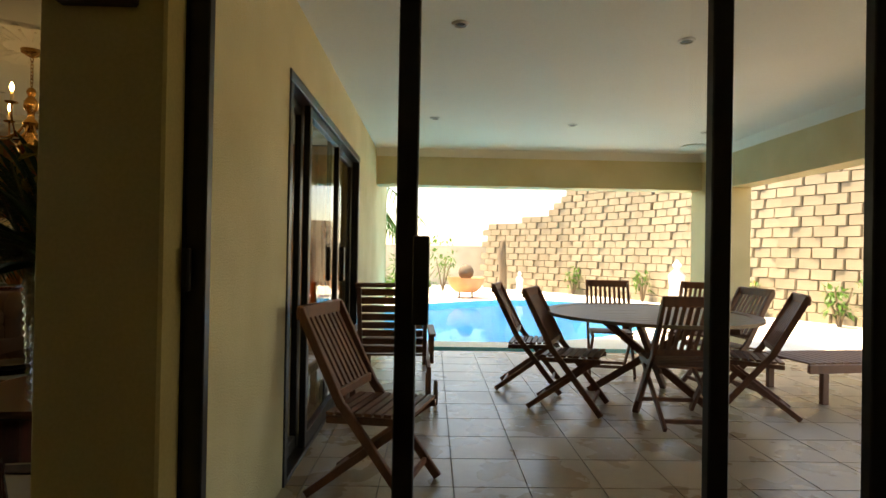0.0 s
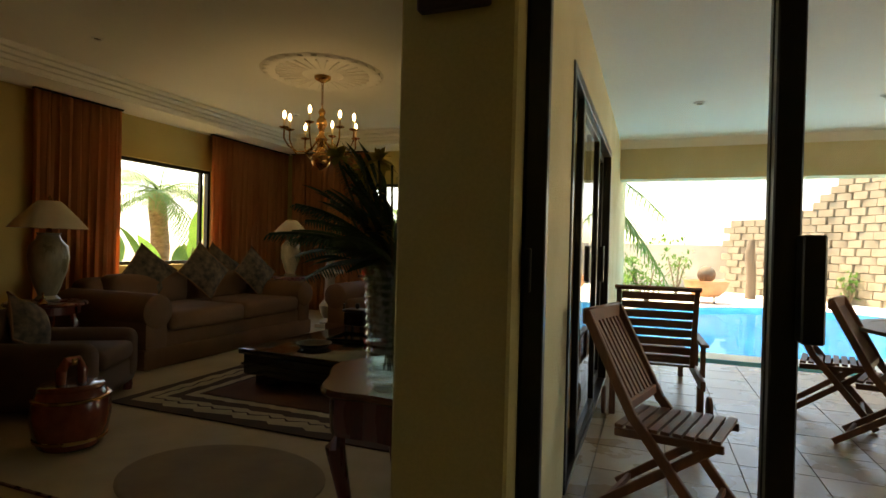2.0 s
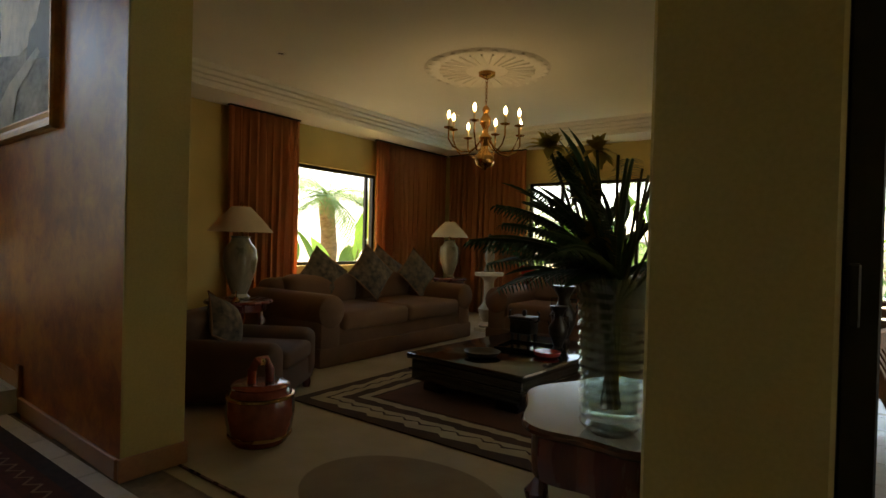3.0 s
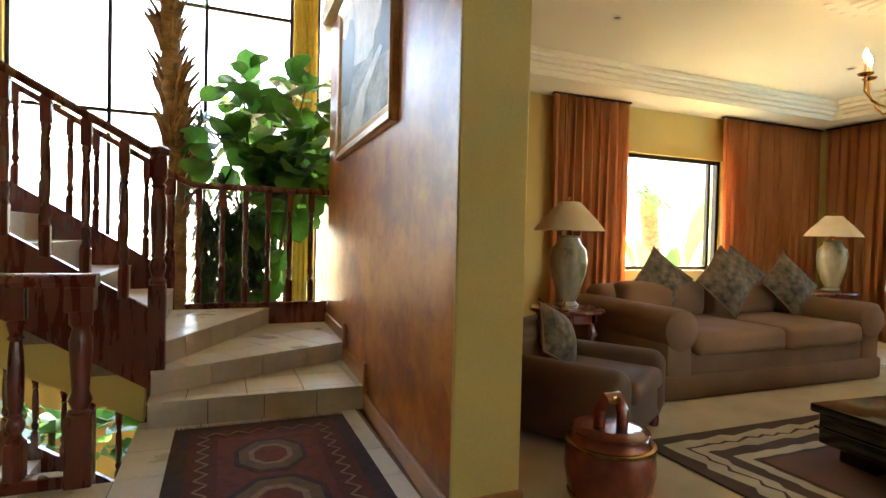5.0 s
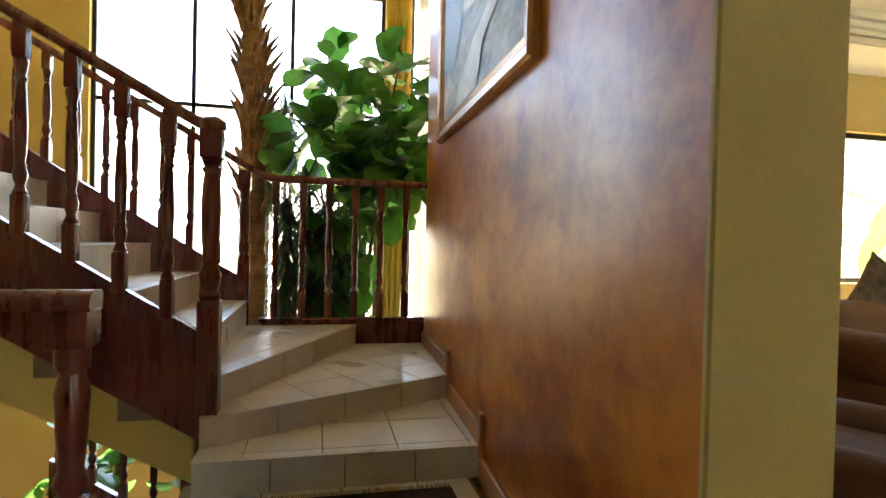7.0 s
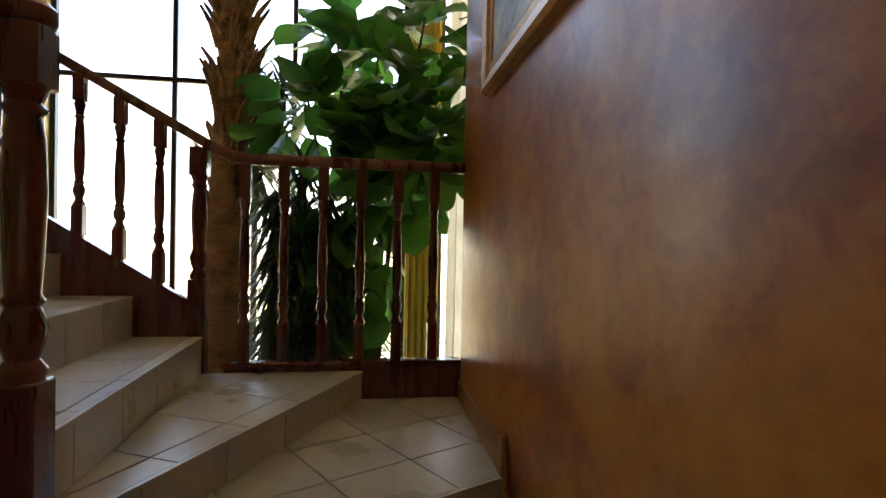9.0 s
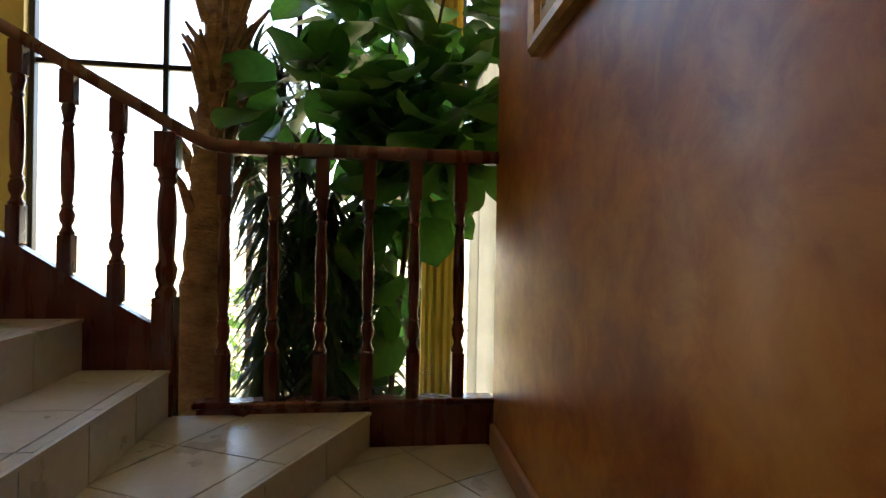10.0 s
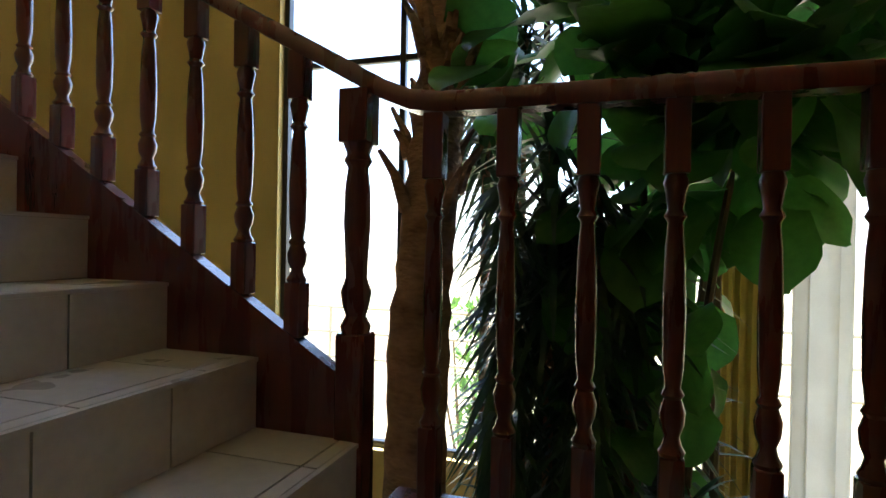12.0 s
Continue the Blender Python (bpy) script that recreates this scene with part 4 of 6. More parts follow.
for a, b in (((-0.26, -0.2, 0.012), (0.26, -0.19, 0.035)), ((-0.26, 0.19, 0.012), (0.26, 0.2, 0.035)), ((-0.26, -0.19, 0.012), (-0.25, 0.19, 0.035)), ((0.25, -0.19, 0.012), (0.26, 0.19, 0.035))):
    part("tray_rim", bbox(a, b), M_BLACK, tray, smooth=False)
inc = thing("incense_burner", "dark bronze lidded burner on the coffee table", "ornament", pose(-3.05, 4.75, TZ))
part("vessel", bbox((-0.11, -0.08, 0.09), (0.11, 0.08, 0.22), bevel=0.015, seg=2), M_BRONZE, inc)
part("lid", bbox((-0.12, -0.09, 0.22), (0.12, 0.09, 0.25), bevel=0.008), M_BRONZE, inc)
part("knob", turned([(0.012, 0.25), (0.025, 0.27), (0.02, 0.3), (0.005, 0.31)], 10), M_BRONZE, inc)
for sx in (-1, 1):
    part("handle", tube(bmesh.new(), [(sx * 0.11, 0, 0.2), (sx * 0.15, 0, 0.22), (sx * 0.15, 0, 0.29), (sx * 0.13, 0, 0.3)], 0.01, 6), M_BRONZE, inc)
    for sy in (-1, 1):
        part("leg", bbox((sx * 0.085 - 0.012, sy * 0.06 - 0.012, 0), (sx * 0.085 + 0.012, sy * 0.06 + 0.012, 0.09)), M_BRONZE, inc, smooth=False)
for x, y, k in ((-2.75, 4.95, 1.0), (-2.65, 4.62, 0.72)):
    v = thing("bronze_vase", "dark bronze vase with a flared mouth on the coffee table", "vase", pose(x, y, TZ), "dark bronze vases")
    part("vase_body", turned([(0.06 * k, 0), (0.07 * k, 0.02), (0.05 * k, 0.06 * k), (0.11 * k, 0.2 * k), (0.12 * k, 0.28 * k), (0.06 * k, 0.38 * k), (0.055 * k, 0.44 * k), (0.11 * k, 0.54 * k), (0.1 * k, 0.54 * k)], 16), M_BRONZE, v)
    for sx in (-1, 1):
        part("vase_handle", tube(bmesh.new(), [(sx * 0.06 * k, 0, 0.42 * k), (sx * 0.12 * k, 0, 0.42 * k), (sx * 0.13 * k, 0, 0.32 * k), (sx * 0.11 * k, 0, 0.28 * k)], 0.008, 6), M_BRONZE, v)
red = tagged(link("red_dish", turned([(0.04, 0), (0.1, 0.02), (0.11, 0.05), (0.1, 0.05), (0.0, 0.03)], 18, pose(-2.6, 4.3, TZ)), M_RED, smooth=True), "small red dish on the coffee table", "dish")

# patterned lounge rug
rug = thing("rug", "brown and cream patterned wool rug with zigzag border", "rug", pose(-2.9, 4.55, 0.0))
HW, HL = 1.18, 1.62
part("rug_ground", bbox((-HW, -HL, 0.001), (HW, HL, 0.012), bevel=0.004), M_RUGD, rug, "dark brown outer border", smooth=False)


def ring_band(name, hw, hl, w, z, material, wave=0.0, freq=7):
    bm = bmesh.new()
    rnd = random.Random(5)
    corners = [(-hw, -hl), (hw, -hl), (hw, hl), (-hw, hl)]
    loops = [[], []]
    for i in range(4):
        a, b = Vector(corners[i]), Vector(corners[(i + 1) % 4])
        d = (b - a).normalized()
        nrm = Vector((-d.y, d.x))
        n = 44
        for s in range(n):
            t = s / n
            p = a.lerp(b, t)
            fade = min(1, 8 * min(t, 1 - t))
            wv = wave * fade * (((t * freq * (b - a).length) % 1) - 0.5)
            loops[0].append(p + nrm * (wv))
            ins = min(max(t * (b - a).length, w), (b - a).length - w)
            loops[1].append(a + d * ins + nrm * (w + wv * 0.7))
    vs = [[bm.verts.new((p.x, p.y, z)) for p in lp] for lp in loops]
    n = len(vs[0])
    for i in range(n):
        bm.faces.new((vs[0][i], vs[0][(i + 1) % n], vs[1][(i + 1) % n], vs[1][i]))
    return part(name, bm, material, rug, smooth=False)


ring_band("cream_band", HW - 0.10, HL - 0.10, 0.17, 0.0145, M_RUGC, 0.05, 3.2)
ring_band("dark_line", HW - 0.185, HL - 0.185, 0.02, 0.017, M_RUGD, 0.06, 6.4)
ring_band("tan_band", HW - 0.36, HL - 0.36, 0.07, 0.0145, M_RUGC, 0.02, 5)
part("rug_centre", bbox((-HW + 0.46, -HL + 0.46, 0.012), (HW - 0.46, HL - 0.46, 0.016)), M_RUGR, rug, "rust-brown plain centre", smooth=False)
# thin flat oval, darker than the carpet it lies on
oval_bm = turned([(1.0, 0.001), (1.0, 0.008), (0.97, 0.012)], 40, pose(-2.4, 2.27, 0) @ Matrix.Diagonal((0.56, 0.42, 1, 1)))
tagged(link("tan_oval_disc", oval_bm, mat("tan_oval", (0.24, 0.17, 0.10), (0.34, 0.26, 0.16), 0.95, 4, 0.5, fine=180)), "plain flat tan oval on the cream carpet", "mat")

# lacquer barrel with a loop handle
bar_ = thing("barrel_box", "red-brown lacquered barrel box with a tall handle", "barrel", pose(-3.53, 2.27, 0) @ Matrix.Diagonal((1, 1, 1.1, 1)))
part("barrel_body", turned([(0.15, 0.0), (0.165, 0.012), (0.19, 0.08), (0.205, 0.16), (0.2, 0.24), (0.175, 0.30), (0.17, 0.305)], 28), M_BARREL, bar_)
for z, r in ((0.05, 0.183), (0.26, 0.197)):
    part("hoop", turned([(r, z - 0.01), (r + 0.006, z - 0.006), (r + 0.006, z + 0.006), (r - 0.004, z + 0.01)], 28), M_BRASS, bar_, "thin brass hoop")
part("lid", turned([(0.172, 0.305), (0.176, 0.315), (0.165, 0.325), (0.1, 0.328)], 28), M_BARREL, bar_)
part("handle", tube(bmesh.new(), [(-0.02, -0.05, 0.32), (-0.02, -0.05, 0.40), (0, -0.03, 0.445), (0, 0.03, 0.445), (0.02, 0.05, 0.40), (0.02, 0.05, 0.32)], [0.026, 0.03, 0.028, 0.028, 0.03, 0.026], 10), M_BARREL, bar_)
part("handle_cap", turned([(0.03, 0.405), (0.034, 0.42), (0.03, 0.44)], 12, Matrix.Translation((0, 0, 0.02))), M_BRASS, bar_, "pale metal handle sleeve")

# pedestals in the far corner
ped = thing("pedestal", "carved cream stone pedestal in the curtained corner", "pedestal", pose(-4.72, 6.85, 0))
part("plinth", bbox((-0.15, -0.15, 0), (0.15, 0.15, 0.06), bevel=0.008), M_STONE, ped)
part("shaft", turned([(0.13, 0.06), (0.14, 0.09), (0.08, 0.14), (0.12, 0.2), (0.15, 0.32), (0.1, 0.38), (0.075, 0.42), (0.07, 0.7), (0.09, 0.74), (0.13, 0.78)], 20), M_STONE, ped)
part("top", bbox((-0.15, -0.15, 0.78), (0.15, 0.15, 0.84), bevel=0.01), M_STONE, ped)
fig_ = turned([(0.07, 0.84), (0.08, 0.86), (0.05, 0.92), (0.07, 1.05), (0.06, 1.18), (0.03, 1.24), (0.045, 1.3), (0.03, 1.36), (0.005, 1.38)], 14, pose(-4.72, 6.85, 0))
tagged(link("figurine", fig_, M_LAMPBASE, smooth=True), "slim grey-green ceramic figurine on a pedestal", "figurine")
st = thing("plant_stand", "slim dark wooden plant stand beside the window", "plant stand", pose(-4.5, 7.6, 0))
part("stand_top", turned([(0.16, 0.70), (0.17, 0.71), (0.17, 0.73), (0.16, 0.735)], 20), M_MAHOG, st)
part("stand_post", turned([(0.14, 0), (0.12, 0.03), (0.04, 0.08), (0.03, 0.4), (0.045, 0.6), (0.1, 0.70)], 16), M_MAHOG, st)


# ---- leaves and plants ----
def leaf_mesh(name, length, width, material, cup=0.25, droop=0.25, n=5, waist=0.0):
    bm = bmesh.new()
    rows = []
    for i in range(n + 1):
        t = i / n
        w = width / 2 * (math.sin(math.pi * min(1, 0.04 + t * 0.94) ** (1.0 + waist)) ** 0.75) if 0 < i < n else width * 0.03
        y, z = length * t, -droop * length * t * t
        rows.append([bm.verts.new((-w, y, z + cup * w)), bm.verts.new((0, y, z)), bm.verts.new((w, y, z + cup * w))])
    for a, b in zip(rows, rows[1:]):
        for k in range(2):
            bm.faces.new((a[k], a[k + 1], b[k + 1], b[k]))
    me = bpy.data.meshes.new(name)
    bm.to_mesh(me)
    bm.free()
    me.materials.append(material)
    me.shade_smooth()
    return me


def put_leaf(me, p, direction, scale, parent, rnd, name="leaf"):
    o = new(name, me)
    q = Vector(direction).to_track_quat("Y", "Z")
    o.matrix_world = Matrix.LocRotScale(Vector(p), q @ Euler((0, rnd.uniform(-0.7, 0.7), 0)).to_quaternion(), (scale,) * 3)
    o.parent = parent
    return o


def spray(bm, base, direction, length, width, rnd, droop=0.3, n=5):
    """One narrow arching blade added to bm."""
    d = Vector(direction).normalized()
    side = d.cross(Vector((0, 0, 1)))
    side = side.normalized() if side.length > 0.01 else Vector((1, 0, 0))
    prev = None
    for i in range(n + 1):
        t = i / n
        p = Vector(base) + d * length * t + Vector((0, 0, -droop * length * t * t))
        w = width / 2 * (1 - t) ** 0.6 * (0.5 + 1.2 * min(1, t * 4) * 0.45)
        cur = (bm.verts.new(p - side * w), bm.verts.new(p + side * w))
        if prev:
            bm.faces.new((prev[0], prev[1], cur[1], cur[0]))
        prev = cur


def frond(bm, base, direction, length, rnd, droop=0.5, leaflets=22, lw=0.03, ll=0.4):
    d = Vector(direction).normalized()
    flat = d.cross(Vector((0, 0, 1))).normalized()
    pts = []
    for i in range(leaflets + 1):
        t = i / leaflets
        pts.append(Vector(base) + d * length * t + Vector((0, 0, -droop * length * t * t)))
    tube(bm, pts[::3] + [pts[-1]], [0.018 * (1 - 0.8 * k / (len(pts[::3]))) for k in range(len(pts[::3]) + 1)], 5)
    for i in range(2, leaflets + 1):
        t = i / leaflets
        dd = (pts[i] - pts[i - 1]).normalized()
        l = ll * (0.5 + math.sin(math.pi * t) * 0.7)
        for s in (-1, 1):
            spray(bm, pts[i], dd * 0.6 + flat * s + Vector((0, 0, -0.25 + rnd.uniform(-0.1, 0.1))), l, lw, rnd, 0.35, 3)


# potted plant by the window
rnd = random.Random(3)
pp = thing("potted_plant", "small leafy plant in a red pot on a stand", "plant", pose(-4.5, 7.6, 0.735))
part("pot", turned([(0.08, 0), (0.09, 0.02), (0.12, 0.17), (0.125, 0.19), (0.11, 0.19)], 20), M_RED, pp, "glossy red ceramic pot")
me_small = leaf_mesh("leaf", 0.16, 0.07, M_BUSH)
for i in range(34):
    a = rnd.uniform(0, 6.28)
    e = rnd.uniform(0.2, 1.2)
    d = Vector((math.cos(a) * math.cos(e), math.sin(a) * math.cos(e), math.sin(e)))
    put_leaf(me_small, Vector((0, 0, 0.2)) + d * rnd.uniform(0.08, 0.26), d + Vector((0, 0, -0.3)), rnd.uniform(0.7, 1.3), pp, rnd)
for i in range(6):
    a = i
    part("stem", tube(bmesh.new(), [(0, 0, 0.17), (0.1 * math.cos(a), 0.1 * math.sin(a), 0.36)], 0.005, 5), M_STEM, pp)


# ---- curtains ----
def curtain(label, axis, at, lo, hi, z0, z1, folds, depth, material, tie=None):
    c = thing("curtain", label, "curtain", group="terracotta curtains" if material is M_CURTAIN else "stairwell drapes")
    rnd = random.Random(int(lo * 100))
    n = folds * 8
    bm = bmesh.new()
    cols = []
    ph = [rnd.uniform(-0.5, 0.5) for _ in range(folds + 1)]
    for i in range(n + 1):
        t = i / n
        u = lo + (hi - lo) * t
        col = []
        for k in range(9):
            s = k / 8
            f = folds * t * 2 * math.pi
            amp = depth * (0.55 + 0.45 * s) * (0.8 + 0.3 * math.sin(3.1 * t + 2 * s))
            off = amp * (math.sin(f + ph[int(t * folds)] * 0.3 * s) + 0.35 * math.sin(2.3 * f + 1.2 * s))
            uu = u + 0.012 * math.sin(f * 2 + 3 * s)
            if tie is not None:
                g = math.exp(-((s - 0.62) / 0.22) ** 2) * 0.5
                uu = uu + (tie - uu) * g
            z = z1 + (z0 - z1) * s
            col.append(bm.verts.new((at + off, uu, z) if axis == "x" else (uu, at + off, z)))
        cols.append(col)
    for a, b in zip(cols, cols[1:]):
        for k in range(8):
            bm.faces.new((a[k], a[k + 1], b[k + 1], b[k]))
    fab = part("fabric", bm, material, c)
    md = fab.modifiers.new("thickness", "SOLIDIFY")
    md.thickness = 0.004
    a, b = ((at - 0.03, lo, z1), (at + 0.03, hi, z1 + 0.018)) if axis == "x" else ((lo, at - 0.03, z1), (hi, at + 0.03, z1 + 0.018))
    part("curtain_track", bbox(a, b), M_FRAME, c, smooth=False)
    return c


curtain("long terracotta curtain hanging beside the sofa window", "x", -6.64, 3.95, 5.0, 0.02, 2.815, 9, 0.05, M_CURTAIN)
curtain("long terracotta curtain filling the lounge corner", "x", -6.64, 6.5, 8.36, 0.02, 2.815, 15, 0.045, M_CURTAIN)
curtain("long sunlit terracotta curtain beside the garden window", "y", 8.36, -6.55, -4.98, 0.02, 2.815, 13, 0.045, M_CURTAIN)
curtain("long terracotta curtain at the far end of the garden window", "y", 8.36, -2.7, -1.5, 0.02, 2.815, 10, 0.045, M_CURTAIN)
curtain("long yellow drape beside the tall stairwell window", "x", BX + 0.1, 1.50, 1.84, LOW, 4.9, 5, 0.035, M_DRAPE)
curtain("long pale sheer curtain beside the yellow drape", "x", BX + 0.09, 1.93, 2.26, LOW, 4.9, 2, 0.02, M_SHEER)

# ---- chandelier ----
ch = thing("chandelier", "brass eight-arm chandelier with lit candle bulbs", "chandelier", pose(-3.75, 5.1, 0))
part("canopy", turned([(0.09, 3.03), (0.085, 3.0), (0.03, 2.97), (0.012, 2.96)], 20), M_BRASS, ch)
for i in range(8):
    m = Matrix.Translation((0, 0, 2.945 - 0.033 * i)) @ Matrix.Rotation(radians(90 * (i % 2)), 4, "Z")
    pts = [m @ Vector((0.012 * math.cos(a), 0, 0.022 * math.sin(a))) for a in [2 * math.pi * k / 8 for k in range(9)]]
    part("chain_link", tube(bmesh.new(), pts, 0.004, 5), M_BRASS, ch)
part("column", turned([(0.006, 2.69), (0.03, 2.67), (0.04, 2.64), (0.025, 2.6), (0.055, 2.55), (0.06, 2.5), (0.03, 2.45), (0.03, 2.40), (0.07, 2.35), (0.05, 2.30), (0.03, 2.26), (0.045, 2.22), (0.09, 2.17), (0.105, 2.11), (0.085, 2.06), (0.03, 2.03), (0.012, 2.01)], 20), M_BRASS, ch)
for i in range(8):
    a = 2 * math.pi * i / 8 + 0.25
    c, s = math.cos(a), math.sin(a)
    rr, zz = (0.42, 2.40) if i % 2 else (0.36, 2.44)
    prof = [(0.05, 2.33), (0.10, 2.25), (0.18, 2.19), (0.27, 2.18), (rr - 0.05, 2.23), (rr, zz - 0.1), (rr, zz)]
    arm = part("arm", tube(bmesh.new(), [(r * c, r * s, z) for r, z in prof], 0.009, 7), M_BRASS, ch)
    part("drip_pan", turned([(0.012, zz), (0.045, zz + 0.01), (0.05, zz + 0.02), (0.02, zz + 0.018), (0.014, zz + 0.03)], 14, Matrix.Translation((rr * c, rr * s, 0))), M_BRASS, arm)
    part("candle", turned([(0.012, zz + 0.03), (0.012, zz + 0.11)], 10, Matrix.Translation((rr * c, rr * s, 0))), M_SHADE, arm)
    part("bulb", turned([(0.008, zz + 0.11), (0.018, zz + 0.135), (0.016, zz + 0.16), (0.004, zz + 0.19)], 10, Matrix.Translation((rr * c, rr * s, 0))), M_BULB, arm, "glowing candle bulb")

# ---- table with the vase of flowers ----
VT = 0.70
tbl = thing("serpentine_table", "polished mahogany table with a wavy edge beside the pillar", "table", pose(-1.27, 2.12, 0))


def wavy(z0, z1, shrink, bulge):
    bm, rings = bmesh.new(), []
    for dz, k in ((0.0, -bulge), (0.35, 0.0), (0.7, 0.0), (1.0, -bulge * 0.7)):
        ring = []
        for i in range(96):
            a = 2 * math.pi * i / 96
            r = 1 + 0.055 * math.cos(6 * a) + k
            ring.append(bm.verts.new(((0.345 - shrink) * r * math.cos(a), (0.43 - shrink) * r * math.sin(a), z0 + (z1 - z0) * dz)))
        rings.append(ring)
    for p, q in zip(rings, rings[1:]):
        for i in range(96):
            bm.faces.new((p[i], p[(i + 1) % 96], q[(i + 1) % 96], q[i]))
    bm.faces.new(rings[0][::-1])
    bm.faces.new(rings[-1])
    return bm


part("tabletop", wavy(VT - 0.03, VT, 0.0, 0.03), M_TABLE, tbl, "glossy brown wavy-edged top")
part("apron", wavy(VT - 0.17, VT - 0.031, 0.035, 0.012), M_MAHOG, tbl)
for i in range(4):
    a = math.pi / 4 + i * math.pi / 2
    c, s2 = math.cos(a), math.sin(a)
    part("leg", tube(bmesh.new(), [(0.25 * c, 0.31 * s2, VT - 0.15), (0.30 * c, 0.36 * s2, 0.44), (0.25 * c, 0.31 * s2, 0.2), (0.24 * c, 0.30 * s2, 0.05), (0.28 * c, 0.34 * s2, 0.0)], [0.045, 0.04, 0.024, 0.018, 0.026], 10), M_MAHOG, tbl)
vx, vy = -1.235, 1.83
vase = thing("flower_vase", "tall ribbed cut-glass vase of greenery and yellow flowers", "vase", pose(vx, vy, VT) @ Matrix.Diagonal((0.9, 0.9, 1, 1)))
prof = [(0.07, 0.0)]
for i in range(15):
    prof += [(0.088 + 0.0016 * i, 0.016 + 0.028 * i), (0.098 + 0.0016 * i, 0.030 + 0.028 * i)]
prof += [(0.122, 0.45), (0.116, 0.45), (0.104, 0.40), (0.08, 0.06), (0.0, 0.05)]
gl = part("glass_body", turned(prof, 20), M_CRYSTAL, vase, "clear ribbed glass")
gl.visible_shadow = False
rnd = random.Random(11)
for i in range(16):
    a = rnd.uniform(0, 6.28)
    r = rnd.uniform(0.05, 0.3)
    zt = rnd.uniform(0.55, 0.82)
    bm = tube(bmesh.new(), [(0.03 * math.cos(a + 2), 0.03 * math.sin(a + 2), 0.07), (0.04 * math.cos(a), 0.04 * math.sin(a), 0.38), (r * math.cos(a), r * math.sin(a), zt)], 0.005, 5)
    part("stem", bm, M_STEM, vase)
    tip = Vector((r * math.cos(a), r * math.sin(a), zt))
    if i % 3 == 0:
        bm = bmesh.new()
        for k in range(26):
            e, b2 = rnd.uniform(-0.3, 1.4), rnd.uniform(0, 6.28)
            spray(bm, tip, (math.cos(b2) * math.cos(e), math.sin(b2) * math.cos(e), math.sin(e)), rnd.uniform(0.06, 0.10), 0.045, rnd, 0.4, 3)
        part("flower_head", bm, M_PETAL, vase, "pale yellow petals")
me_v = leaf_mesh("leaf", 0.17, 0.028, M_SPIKE)
for i in range(75):
    a, e = rnd.uniform(0, 6.28), rnd.uniform(-0.1, 1.3)
    d = Vector((math.cos(a) * math.cos(e), math.sin(a) * math.cos(e), math.sin(e)))
    d.x = -abs(d.x) if d.x > 0.15 else d.x
    put_leaf(me_v, Vector((0, 0, 0.46)) + d * rnd.uniform(0.03, 0.3), d, rnd.uniform(0.7, 1.2), vase, rnd)
for i in range(30):
    a, e = math.pi * (0.4 + 1.15 * i / 30), rnd.uniform(0.1, 1.35)
    bm = bmesh.new()
    frond(bm, (0, 0, 0.44), (math.cos(a) * math.cos(e), math.sin(a) * math.cos(e), math.sin(e)), rnd.uniform(0.42, 0.6), rnd, 0.3, 30, 0.012, 0.075)
    part("fern_frond", bm, M_SPIKE, vase, smooth=False)

# ---- picture on the sponged wall ----
pic = thing("picture", "large gilt-framed landscape painting on the orange wall", "picture", SKEW)
PX0, PX1, PZ0, PZ1 = -6.45, -4.55, 1.87, 3.2
part("canvas", bbox((PX0 + 0.12, 1.478, PZ0 + 0.12), (PX1 - 0.12, 1.488, PZ1 - 0.12)), M_CANVAS, pic, "grey-blue misty river landscape", smooth=False)
cxa, cxb, cza, czb = PX0 + 0.12, PX1 - 0.12, PZ0 + 0.12, PZ1 - 0.12


def paint(name, pts, depth, material, label):
    bm = bmesh.new()
    bm.faces.new([bm.verts.new((cxa + u * (cxb - cxa), 1.478 - depth, cza + v * (czb - cza))) for u, v in pts])
    part(name, bm, material, pic, label, smooth=False)


M_SKYP = mat("painted_sky", (0.34, 0.40, 0.44), (0.72, 0.74, 0.72), 0.55, 3.5, 0.2, fine=14)
M_TREEP = mat("painted_trees", (0.012, 0.022, 0.02), (0.07, 0.09, 0.075), 0.55, 8, 0.3, fine=22)
M_RIVERP = mat("painted_river", (0.30, 0.36, 0.36), (0.66, 0.68, 0.64), 0.55, 6, 0.2, fine=18)
paint("painted_sky", [(0, 0.45), (0.3, 0.5), (0.62, 0.42), (1, 0.5), (1, 1), (0, 1)], 0.002, M_SKYP, "pale misty sky")
paint("painted_wood", [(0, 0.3), (0.22, 0.26), (0.3, 0.42), (0.36, 0.62), (0.3, 0.85), (0.2, 0.9), (0.1, 0.8), (0, 0.86)], 0.004, M_TREEP, "dark trees")
paint("painted_wood", [(0.72, 0.36), (1, 0.3), (1, 0.74), (0.9, 0.7), (0.84, 0.56), (0.76, 0.52)], 0.004, M_TREEP, "dark trees")
paint("painted_river", [(0.2, 0), (0.55, 0), (0.62, 0.2), (0.9, 0.36), (0.86, 0.4), (0.5, 0.27), (0.34, 0.15)], 0.006, M_RIVERP, "pale winding river")
fs = [(0, 0), (0.0, 0.012), (0.03, 0.03), (0.06, 0.026), (0.085, 0.04), (0.125, 0.05), (0.14, 0.035), (0.14, 0)]
cor = [(PX0, PZ0), (PX1, PZ0), (PX1, PZ1), (PX0, PZ1)]
